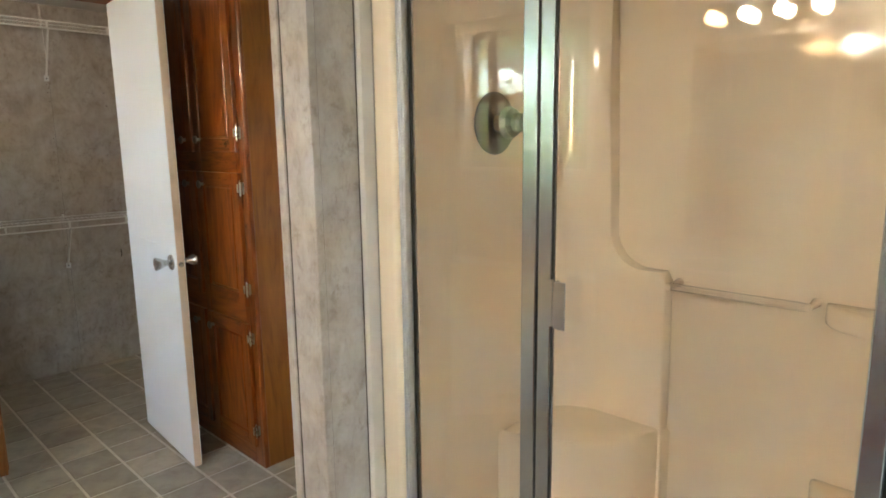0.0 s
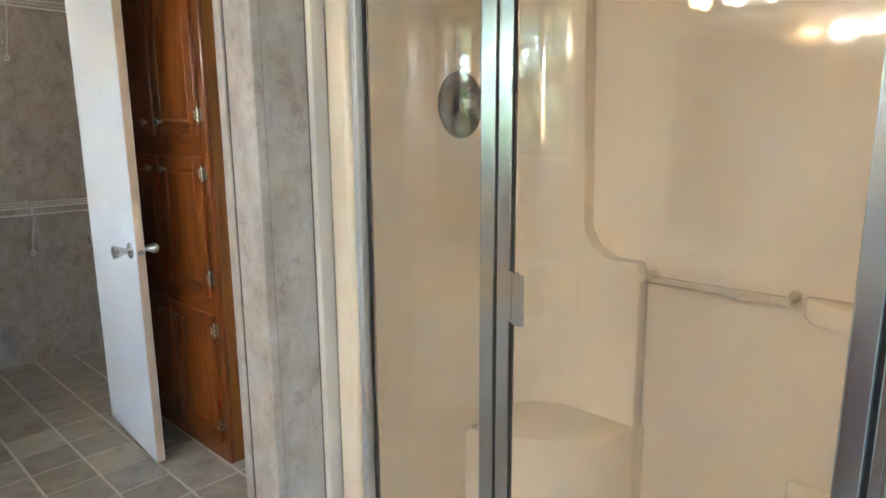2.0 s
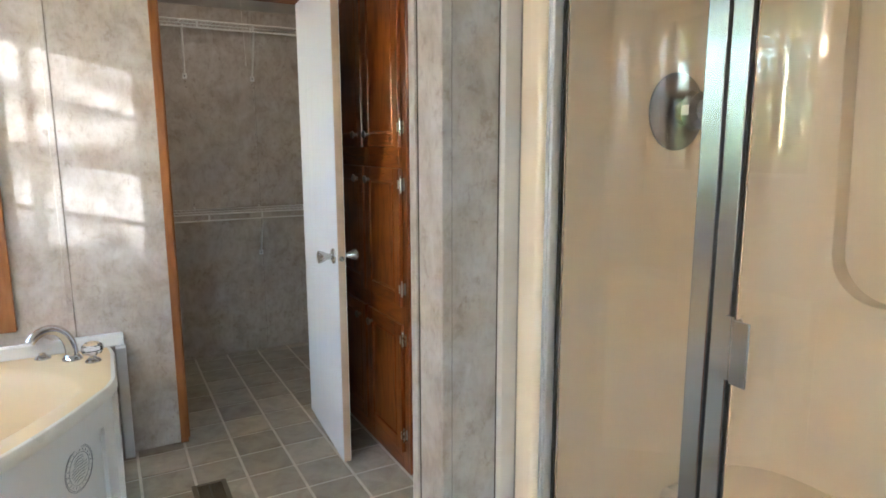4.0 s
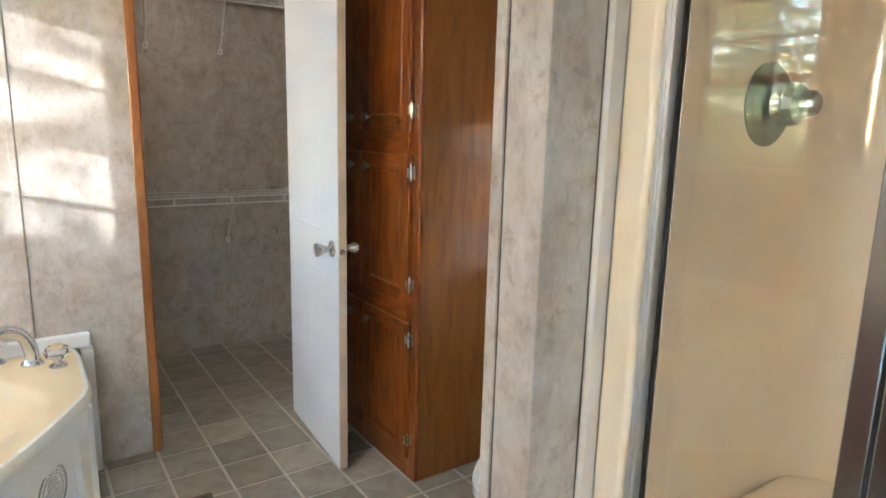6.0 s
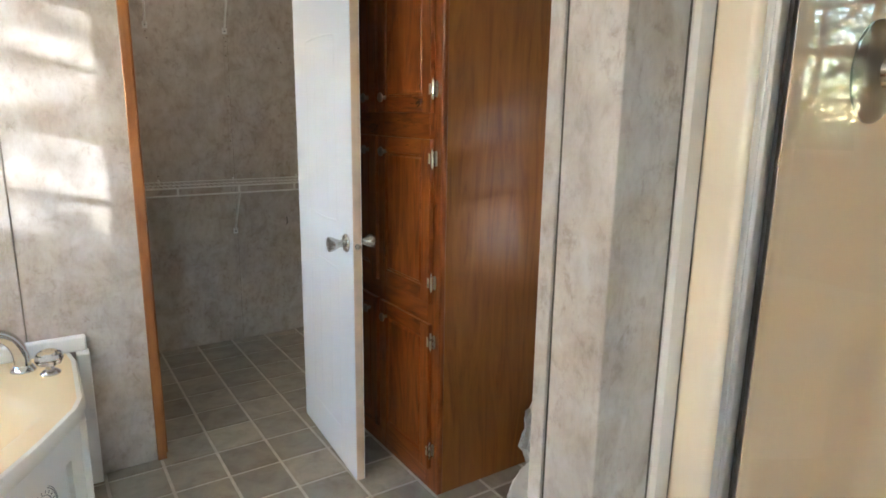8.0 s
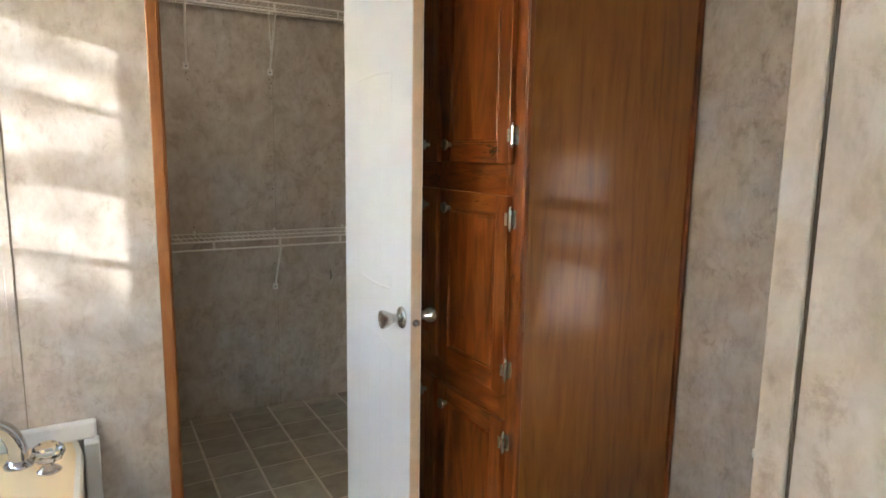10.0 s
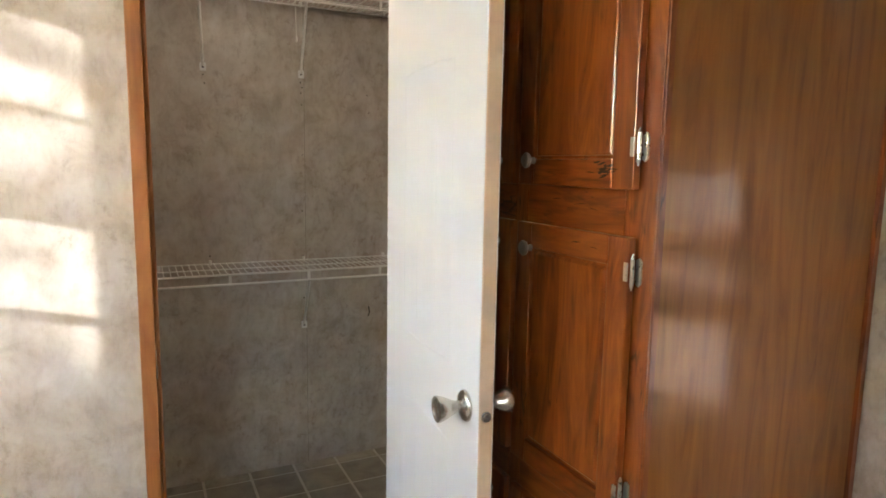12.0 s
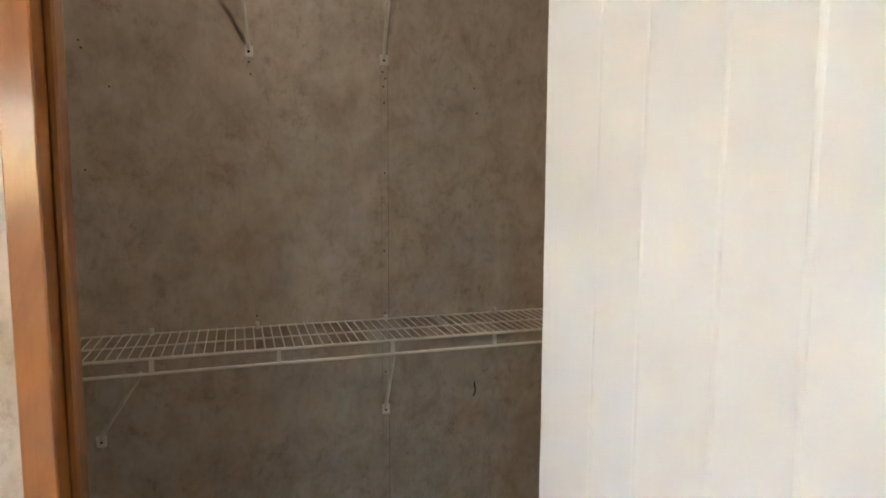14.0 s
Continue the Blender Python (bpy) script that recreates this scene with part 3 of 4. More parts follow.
                bm_box(bm, x0 - 0.021, x0 - 0.018, min(hy, hy - sgn * 0.009), max(hy, hy - sgn * 0.009), hz - 0.017, hz + 0.017)
                part("hinge", bm, M_HINGE, d, "bright plated surface hinge")
    return t


cabinet = linen_cabinet()


def knot_and_checks():
    """A dark knot with split ends on the upper door's bottom rail, and long checks in the rails near it."""
    rnd = random.Random(21)
    splits = [(2.846 + rnd.gauss(0, 0.016), 1.408 + rnd.gauss(0, 0.008), rnd.uniform(0.010, 0.034), rnd.uniform(0.0012, 0.0035), rnd.uniform(-0.35, 0.2), 1.8708) for k in range(16)]
    splits += [(2.89, 1.402, 0.03, 0.0012, 0.05, 1.8708), (2.99, 1.425, 0.024, 0.001, 0.12, 1.8708), (2.94, 1.338, 0.045, 0.001, -0.1, 1.8898), (2.90, 1.330, 0.03, 0.0009, 0.15, 1.8898), (3.02, 1.345, 0.03, 0.0009, -0.05, 1.8898), (2.925, 1.263, 0.036, 0.0014, -0.08, 1.8708), (2.87, 1.258, 0.02, 0.001, 0.1, 1.8708)]
    for y, z, long, thick, tilt, x in splits:
        bm = bmesh.new()
        n = 7
        top = [(y + (k / n - 0.5) * 2 * long * 0.5, thick * math.sin(math.pi * k / n) * rnd.uniform(0.6, 1.2)) for k in range(n + 1)]
        bend = rnd.uniform(-0.12, 0.12)
        mid = [z + tilt * (p - y) + bend * (p - y) ** 2 * 30 for p, q in top]
        up = [bm.verts.new((x, p, m + q)) for (p, q), m in zip(top, mid)]
        low = [bm.verts.new((x, p, m - q * 0.8 - 0.0001)) for (p, q), m in zip(top, mid)]
        for k in range(n):
            bm.faces.new((up[k], up[k + 1], low[k + 1], low[k]))
        part("wood_check", bm, M_KNOT, cabinet, "dark split in the grain")


knot_and_checks()


# ---- shower ----
SX, SY0, SY1, SB = 1.612, 0.492, 1.556, 2.42


def arc(cx, cy, r, a0, a1, n=8):
    return [(cx + r * math.cos(radians(a0 + (a1 - a0) * k / n)), cy + r * math.sin(radians(a0 + (a1 - a0) * k / n))) for k in range(n + 1)]


def shower():
    t = thing("shower_stall", (2.0, 1.03, 0), "cream moulded acrylic shower stall with corner seat", "shower")
    r = 0.09
    inner = [(SX + 0.02, SY1)] + arc(SB - r, SY1 - r, r, 90, 0) + arc(SB - r, SY0 + r, r, 0, -90) + [(SX + 0.02, SY0)]
    o = 0.02
    outer = [(SX + 0.02, SY0 - o), (SB + o, SY0 - o), (SB + o, SY1 + o), (SX + 0.02, SY1 + o)]
    part("surround", bm_prism(bmesh.new(), inner + outer, "z", 0.03, 2.0), M_ACRYLIC, t, smooth=True)
    # front flanges, rounded towards the opening
    for (a, b, s) in ((SY1 - 0.02, PART_S - 0.003, -1), (0.4445, SY0 + 0.004, 1)):
        part("flange", B(SX, SX + 0.03, a, b, 0.0, 2.0, bevel=0.012, segments=3), M_ACRYLIC, t, smooth=True)
    part("pan", B(SX, SB + 0.01, SY0 - 0.01, SY1 + 0.01, 0.0, 0.05), M_ACRYLIC, t)
    part("curb", B(SX, SX + 0.11, SY0, SY1, 0.0, 0.12, bevel=0.02, segments=3), M_ACRYLIC, t, smooth=True)
    part("soffit", B(SX, SB + 0.02, SY0 - 0.02, SY1 + 0.02, 2.0, 2.03), M_ACRYLIC, t)
    # raised left half of the back wall with a swept shoulder
    cy, cz, rr = 1.255, 1.125, 0.115
    shoulder = [(1.40, 1.999), (1.372, cz + 0.1)] + [(cy + rr * math.cos(radians(a)), cz + rr * math.sin(radians(a))) for a in range(0, -91, -9)] + [(1.20, cz - rr), (1.185, cz - rr - 0.03), (1.175, 0.05)]
    part("raised_wall", bm_prism(bmesh.new(), [(SY1 - 0.002, 0.05), (SY1 - 0.002, 1.999)] + shoulder, "x", SB - 0.055, SB + 0.004, bevel=0.007, segments=3), M_ACRYLIC, t, smooth=True)
    q = 0.17
    cove = [(SB - 0.05, SY1 + 0.004), (SB - 0.05, SY1 - q)] + [(SB - 0.056 - q + q * math.cos(radians(a)), SY1 - 0.001 - q + q * math.sin(radians(a))) for a in range(0, 91, 9)]
    part("corner_cove", bm_prism(bmesh.new(), cove, "z", 0.05, 1.998), M_ACRYLIC, t, smooth=True)
    seat = [(SB - 0.002, SY1 - 0.002), (SB - 0.002, 1.17)] + [(SB - 0.06 - 0.30 * math.sin(radians(a)), SY1 - 0.03 - 0.33 * math.cos(radians(a))) for a in range(10, 91, 10)] + [(SB - 0.38, SY1 - 0.002)]
    part("seat", bm_prism(bmesh.new(), seat, "z", 0.05, 0.52, bevel=0.025, segments=4), M_ACRYLIC, t, "moulded corner seat", True)
    ledge = [(SB, SY0), (SB, 0.78)] + [(SB - 0.11 * math.sin(radians(a)), 0.66 + 0.12 * math.cos(radians(a))) for a in range(20, 91, 14)] + [(SB - 0.13, SY0)]
    part("soap_ledge", bm_prism(bmesh.new(), ledge, "z", 0.93, 0.985, bevel=0.012, segments=3), M_ACRYLIC, t, "small moulded soap ledge", True)
    part("foot_ledge", bm_prism(bmesh.new(), ledge, "z", 0.05, 0.50, bevel=0.02, segments=3), M_ACRYLIC, t, "moulded foot ledge", True)
    return t


shower()


def towel_bar():
    t = thing("grab_rail", (2.36, 0.98, 0.97), "clear acrylic towel bar in the shower", "towel bar")
    part("bar", B(2.338, 2.350, 0.80, 1.172, 0.967, 0.989, bevel=0.003), M_CRYSTAL, t, "flat clear acrylic bar")
    for y in (0.802, 1.166):
        part("post", bm_lathe(bmesh.new(), (2.42, y, 0.978), (-1, 0, 0), [(0.013, 0.0), (0.010, 0.02), (0.009, 0.06), (0.0095, 0.084)], 16), M_ACRYLIC, t, "cream end post", True)


towel_bar()


def shower_door():
    t = thing("shower_enclosure", (1.66, 1.03, 0.12), "aluminium framed glass shower door and fixed pane", "shower door")
    z0, z1 = 0.12, 1.86
    gx = 1.655

    def bar(name, ya, yb, xa, xb, label="", mat=M_ALU):
        bm = bmesh.new()
        bm_box(bm, xa, xb, ya, yb, z0, z1, bevel=0.0025, segments=2)
        mid = (ya + yb) / 2
        if name != "wall_jamb":
            return part(name, bm, mat, t, label)
        # a rib down the face of the jambs
        bm_box(bm, xa - 0.003, xa + 0.001, mid - 0.0035, mid + 0.0035, z0 + 0.001, z1 - 0.001, bevel=0.001)
        return part(name, bm, mat, t, label)

    bar("wall_jamb", 1.517, 1.538, gx - 0.026, gx + 0.014, mat=M_JAMB)
    part("gasket", B(gx - 0.006, gx + 0.008, 1.5105, 1.5165, z0, z1), M_GASKET, t, "black rubber gasket")
    bar("fixed_stile", 1.148, 1.184, gx - 0.008, gx + 0.004)
    part("gasket", B(gx - 0.006, gx + 0.008, 1.1425, 1.1475, z0, z1), M_GASKET, t, "black rubber gasket")
    bar("door_stile", 1.110, 1.142, gx - 0.008, gx)
    part("gasket", B(gx - 0.006, gx, 1.1055, 1.1095, z0, z1), M_GASKET, t, "black rubber gasket")
    bar("door_stile", 0.534, 0.566, gx - 0.022, gx + 0.010)
    part("gasket", B(gx - 0.012, gx + 0.008, 0.527, 0.5335, z0, z1), M_GASKET, t, "black rubber gasket")
    bar("wall_jamb", 0.494, 0.526, gx - 0.030, gx + 0.014)
    part("top_rail", B(gx - 0.024, gx + 0.014, 0.494, 1.538, z1, z1 + 0.045, bevel=0.003), M_ALU, t)
    part("bottom_rail", B(gx - 0.024, gx + 0.014, 0.495, 1.537, z0 - 0.002, z0 + 0.03, bevel=0.003), M_ALU, t)
    for ya, yb in ((1.185, 1.507), (0.567, 1.105)):
        g = part("glass_pane", B(gx - 0.002, gx + 0.003, ya, yb, z0 + 0.031, z1 - 0.001), M_GLASS, t, "clear glossy shower glass")
        g.visible_shadow = False
    bm = bmesh.new()
    bm_box(bm, gx - 0.034, gx - 0.031, 1.060, 1.087, 1.034, 1.130, bevel=0.001)
    bm_box(bm, gx - 0.032, gx - 0.0145, 1.0845, 1.087, 1.034, 1.130, bevel=0.0008)
    bm_box(bm, gx - 0.0165, gx - 0.0135, 1.0845, 1.106, 1.080, 1.084)
    bm_box(bm, gx - 0.0150, gx - 0.0085, 1.102, 1.114, 1.030, 1.128, bevel=0.0006)
    part("door_handle", bm, M_ALU, t, "small satin metal pull")


shower_door()


def shower_valve():
    bx, by, bz = 2.02, SY1, 1.452
    t = thing("shower_valve", (bx, by, bz), "round chrome shower valve with clear knob", "shower valve")
    part("escutcheon", bm_lathe(bmesh.new(), (bx, by, bz), (0, -1, 0), [(0.088, 0.0), (0.088, 0.004), (0.080, 0.011), (0.045, 0.017), (0.03, 0.02)], 36), M_VALVE_GREY, t, "chrome wall plate with a dark reflection in its colour", smooth=True)
    part("stem", bm_lathe(bmesh.new(), (bx, by - 0.018, bz), (0, -1, 0), [(0.03, 0.0), (0.024, 0.02), (0.022, 0.03)], 24), M_CHROME, t, smooth=True)
    bm = bm_lathe(bmesh.new(), (bx, by - 0.048, bz), (0, -1, 0), [(0.028, -0.01), (0.046, 0.004), (0.040, 0.02), (0.026, 0.03), (0.027, 0.046), (0.02, 0.054), (0.006, 0.055)], 12)
    part("knob", bm, M_VALVE_GREY, t, "faceted clear acrylic knob")


shower_valve()


# trim between the partition and the shower flange
bm = bm_prism(bmesh.new(), [(1.566, PART_S - 0.001), (1.566, PART_S - 0.006), (1.572, PART_S - 0.013), (1.580, PART_S - 0.013), (1.583, PART_S - 0.008), (1.611, PART_S - 0.008), (1.611, PART_S - 0.001)], "z", 0.0, 2.05)
trim(bm, "pale vinyl trim strip beside the shower", M_LIT_TRIM)
trim(B(1.592, 1.611, 0.4445, 0.4525, 0.0, 2.05, bevel=0.002), "pale vinyl trim strip beside the shower", M_LIT_TRIM)


# ---- corner bath ----
RIM = 0.515


def bath():
    t = thing("corner_bath", (0.0, 2.9, 0), "ivory corner bath with white panelled apron", "bathtub")
    # outline: two legs on the walls and a bowed front
    a, b = Vector((0.835, 3.05)), Vector((-0.06, 2.10))
    n = Vector((0.95, -0.9)).normalized()
    front = []
    for k in range(21):
        u = k / 20
        front.append(a.lerp(b, u) + n * 0.13 * math.sin(math.pi * u))
    outline = [(WEST + 0.003, NORTH - 0.003), (0.835, NORTH - 0.003)] + [tuple(p) for p in front] + [(WEST + 0.003, 2.10)]
    cen = Vector((0.05, 2.88))

    # deck and basin: rings resampled by angle
    angs = [math.tau * k / 72 for k in range(72)]

    def edge_at(ang):
        d = Vector((math.cos(ang), math.sin(ang)))
        best = 9
        m = len(outline)
        for i in range(m):
            p, q = Vector(outline[i]), Vector(outline[(i + 1) % m])
            e = q - p
            den = d.x * e.y - d.y * e.x
            if abs(den) < 1e-9:
                continue
            w = p - cen
            s = (w.x * e.y - w.y * e.x) / den
            u = (w.x * d.y - w.y * d.x) / den
            if s > 0 and -1e-6 <= u <= 1 + 1e-6:
                best = min(best, s)
        return best

    far = [edge_at(q) for q in angs]
    basin = [min(f - 0.11, 0.66 + 0.02 * math.cos(2 * q)) for f, q in zip(far, angs)]
    bm = bmesh.new()

    def loop(radii, z):
        return [bm.verts.new((cen.x + r * math.cos(q), cen.y + r * math.sin(q), z)) for r, q in zip(radii, angs)]

    loops = [([f - 0.004 for f in far], RIM - 0.045), (far, RIM - 0.035), (far, RIM - 0.012), ([f - 0.008 for f in far], RIM - 0.001), ([f - 0.022 for f in far], RIM), ([r + 0.02 for r in basin], RIM), (basin, RIM - 0.008),
             ([r * 0.97 - 0.01 for r in basin], RIM - 0.05), ([r * 0.9 - 0.03 for r in basin], RIM - 0.25), ([r * 0.78 - 0.03 for r in basin], RIM - 0.38), ([r * 0.45 for r in basin], RIM - 0.41)]
    bm.free()

    def shell(rows, closed):
        nonlocal bm
        bm = bmesh.new()
        made = [loop(radii, z) for radii, z in rows]
        for l0, l1 in zip(made, made[1:]):
            for k in range(72):
                bm.faces.new((l0[k], l0[(k + 1) % 72], l1[(k + 1) % 72], l1[k]))
        if closed:
            bm.faces.new(made[-1])
        return bm

    part("rim_edge", shell(loops[:5], False), M_RIM, t, "pale cream rolled rim", True)
    part("tub_shell", shell(loops[4:], True), M_BATH, t, "ivory acrylic deck and basin", True)

    # apron: a bowed wall with a sunk panel, under the rim
    def wall(us, off, z0, z1, name, label="", bevel=0.0, thick=0.02):
        bm = bmesh.new()
        pts = [(a.lerp(b, u) + n * (0.13 * math.sin(math.pi * u) + off)) for u in us]
        back = [p - n * thick for p in pts]
        bm_prism(bm, [tuple(p) for p in pts] + [tuple(p) for p in reversed(back)], "z", z0, z1, bevel=bevel)
        return part(name, bm, M_APRON, t, label, True)

    span = [k / 24 for k in range(25)]
    wall(span, -0.03, 0.0, RIM - 0.046, "apron", "white plastic apron")
    wall(span, -0.008, RIM - 0.13, RIM - 0.047, "apron_top_band", bevel=0.006)
    wall(span, -0.008, 0.0, 0.10, "apron_foot_band", bevel=0.006)
    wall([k / 100 for k in range(0, 9)], -0.009, 0.101, RIM - 0.131, "apron_end_band", bevel=0.004)
    wall([0.92 + k / 100 for k in range(0, 9)], -0.009, 0.101, RIM - 0.131, "apron_end_band", bevel=0.004)
    part("end_panel", B(0.805, 0.829, 3.02, NORTH - 0.004, 0.0, RIM - 0.046, bevel=0.002), M_APRON, t, "white end panel")
    return t, a, b, n


bath_ob, BA, BB, BN = bath()

# white trim where the bath meets the wall
trim(B(WEST + 0.002, 0.872, NORTH - 0.03, NORTH - 0.0005, RIM + 0.001, RIM + 0.058, bevel=0.006), "white trim strip along the bath's back edge", M_WHITE)
trim(B(0.8365, 0.878, NORTH - 0.06, NORTH - 0.0005, 0.0, RIM, bevel=0.004), "white upright trim strip at the bath's end", M_WHITE)
trim(B(WEST + 0.0005, WEST + 0.03, 2.09, NORTH - 0.031, RIM + 0.001, RIM + 0.058, bevel=0.006), "white trim strip along the bath's back edge", M_WHITE)


def badge():
    u = 0.186
    c = BA.lerp(BB, u) + BN * (0.13 * math.sin(math.pi * u) - 0.0295)
    tang = (BB - BA).normalized()
    nn = BN
    t = thing("bath_emblem", (c.x, c.y, 0.298), "round grey printed emblem on the bath apron", "emblem")

    def at(u2, z, off):
        v = u + u2 / (BB - BA).length
        p = BA.lerp(BB, v) + nn * (0.13 * math.sin(math.pi * v) - 0.0295)
        return (p.x, p.y, z)

    for r in (0.078, 0.073, 0.055):
        pts = [at(r * math.cos(k * math.tau / 40), 0.298 + r * math.sin(k * math.tau / 40), -0.008) for k in range(40)]
        part("ring", bm_tube(bmesh.new(), pts, 0.0009, 5, True), M_INK, t)
    random.seed(5)
    for k in range(9):
        z = 0.298 - 0.040 + 0.010 * k
        half = math.sqrt(max(0.0, 0.046 ** 2 - (z - 0.298) ** 2)) * random.uniform(0.6, 1)
        part("mark", bm_tube(bmesh.new(), [at(-half, z, -0.008), at(half * 0.2, z + 0.004, -0.008), at(half, z - 0.002, -0.008)], 0.0011, 5), M_INK, t)
    for k in range(22):
        q = k * math.tau / 22
        part("tick", bm_tube(bmesh.new(), [at(0.060 * math.cos(q), 0.298 + 0.060 * math.sin(q), -0.008), at(0.067 * math.cos(q), 0.298 + 0.067 * math.sin(q), -0.008)], 0.0011, 4), M_INK, t)


badge()


def bath_tap():
    t = thing("bath_tap", (0.68, 3.41, RIM), "chrome arched bath spout with two clear knobs", "bath tap")
    d = Vector((-0.86, -0.5))
    d.normalize()
    pts, rad = [], []
    for k in range(15):
        a = math.pi * 0.76 * k / 14
        h = RIM + 0.03 + 0.115 * math.sin(a)
        s = 0.118 * (1 - math.cos(a)) * 0.75
        pts.append((0.68 + d.x * s, 3.41 + d.y * s, h))
        rad.append(0.025 - 0.008 * k / 14)
    pts.insert(0, (0.68, 3.41, RIM))
    rad.insert(0, 0.027)
    part("spout", bm_tube(bmesh.new(), pts, rad, 16), M_CHROME, t, smooth=True)
    part("spout_base", bm_lathe(bmesh.new(), (0.68, 3.41, RIM), (0, 0, 1), [(0.038, 0), (0.038, 0.005), (0.031, 0.014), (0.026, 0.02)], 24), M_CHROME, t, smooth=True)
    for x, y in ((0.755, 3.335), (0.572, 3.475)):
        h = part("handle_base", bm_lathe(bmesh.new(), (x, y, RIM), (0, 0, 1), [(0.030, 0), (0.030, 0.004), (0.022, 0.012), (0.013, 0.018), (0.012, 0.026)], 24), M_CHROME, t, smooth=True)
        part("crystal_knob", bm_lathe(bmesh.new(), (x, y, RIM + 0.027), (0, 0, 1), [(0.015, 0), (0.034, 0.008), (0.042, 0.023), (0.038, 0.042), (0.022, 0.053), (0.004, 0.054)], 10), M_CRYSTAL, h, "faceted clear acrylic knob")


bath_tap()


def framed_mirror():
    x0, x1, z0, z1, w = -0.12, 0.492, 0.632, 1.98, 0.075
    t = thing("wall_mirror", (0.19, NORTH, z0), "tall mirror in a wide stained oak frame above the bath", "mirror")
    y0, y1 = NORTH - 0.028, NORTH - 0.001
    for q in ((x0, x0 + w, z0, z1), (x1 - w, x1, z0, z1)):
        part("frame_side", B(q[0], q[1], y0, y1, q[2], q[3], bevel=0.006, segments=2), M_CASING, t)
    for q in ((z0, z0 + w), (z1 - w, z1)):
        part("frame_rail", B(x0 + w, x1 - w, y0 + 0.001, y1, q[0], q[1], bevel=0.006, segments=2), M_CASING, t)
    part("mirror_glass", B(x0 + w - 0.004, x1 - w + 0.004, y1 - 0.012, y1 - 0.008, z0 + w - 0.004, z1 - w + 0.004), M_MIRROR, t, "silvered mirror glass")


framed_mirror()


# ---- toilet ----
def toilet():
    t = thing("toilet", (2.2, 2.06, 0), "white porcelain toilet with closed lid", "toilet")
    cy = 2.06

    def oval(cx, rx, ry, n=32, back=None):
        out = []
        for k in range(n):
            q = k * math.tau / n
            x = cx + rx * math.cos(q)
            if back is not None:
                x = min(x, back)
            out.append((x, cy + ry * math.sin(q)))
        return out

    bm = bmesh.new()
    levels = [(0.0, 2.06, 0.26, 0.10), (0.03, 2.06, 0.26, 0.10), (0.10, 2.07, 0.22, 0.085), (0.2, 2.04, 0.24, 0.11), (0.3, 1.99, 0.275, 0.165), (0.35, 1.975, 0.285, 0.18), (0.37, 1.975, 0.283, 0.178)]
    rings = [[bm.verts.new((x, y, z)) for x, y in oval(cx, rx, ry)] for z, cx, rx, ry in levels]
    for r0, r1 in zip(rings, rings[1:]):
        for k in range(32):
            bm.faces.new((r0[k], r0[(k + 1) % 32], r1[(k + 1) % 32], r1[k]))
    bm.faces.new(rings[0][::-1])
    bm.faces.new(rings[-1])
    part("bowl", bm, M_PORCELAIN, t, smooth=True)
    part("seat", bm_prism(bmesh.new(), oval(1.975, 0.285, 0.182, back=2.2), "z", 0.372, 0.388, bevel=0.007, segments=3), M_WHITE, t, smooth=True)
    part("lid", bm_prism(bmesh.new(), oval(1.977, 0.282, 0.18, back=2.2), "z", 0.389, 0.404, bevel=0.009, segments=3), M_WHITE, t, smooth=True)
    part("tank", B(2.3, EAST - 0.02, cy - 0.22, cy + 0.22, 0.36, 0.655, bevel=0.025, segments=3), M_PORCELAIN, t, smooth=True)
    part("tank_lid", B(2.285, EAST - 0.015, cy - 0.232, cy + 0.232, 0.657, 0.69, bevel=0.012, segments=3), M_PORCELAIN, t, smooth=True)
    part("shelf", B(2.16, 2.34, cy - 0.12, cy + 0.12, 0.2, 0.385, bevel=0.03, segments=3), M_PORCELAIN, t, smooth=True)
    part("flush_lever", bm_tube(bmesh.new(), [(2.298, cy + 0.16, 0.60), (2.28, cy + 0.16, 0.60), (2.275, cy + 0.09, 0.59)], 0.006, 10), M_CHROME, t, smooth=True)


toilet()


def film_bag():
    bm = bmesh.new()
    bmesh.ops.create_icosphere(bm, subdivisions=4, radius=1.0)
    for v in bm.verts:
        c = v.co.copy()
        k = 1 + 0.55 * noise.noise(c * 2.2) + 0.3 * noise.noise(c * 6)
        v.co = Vector((2.30 + c.x * 0.055 * k, 2.655 + c.y * 0.05 * k, 0.155 + c.z * 0.155 * (1 + 0.1 * noise.noise(c * 4))))
    low = min(v.co.z for v in bm.verts)
    for v in bm.verts:
        v.co.z -= low - 0.001
    tagged(part("plastic_bag", bm, M_BAG, None), "crumpled grey plastic bag on the floor by the cabinet", "plastic bag")


film_bag()


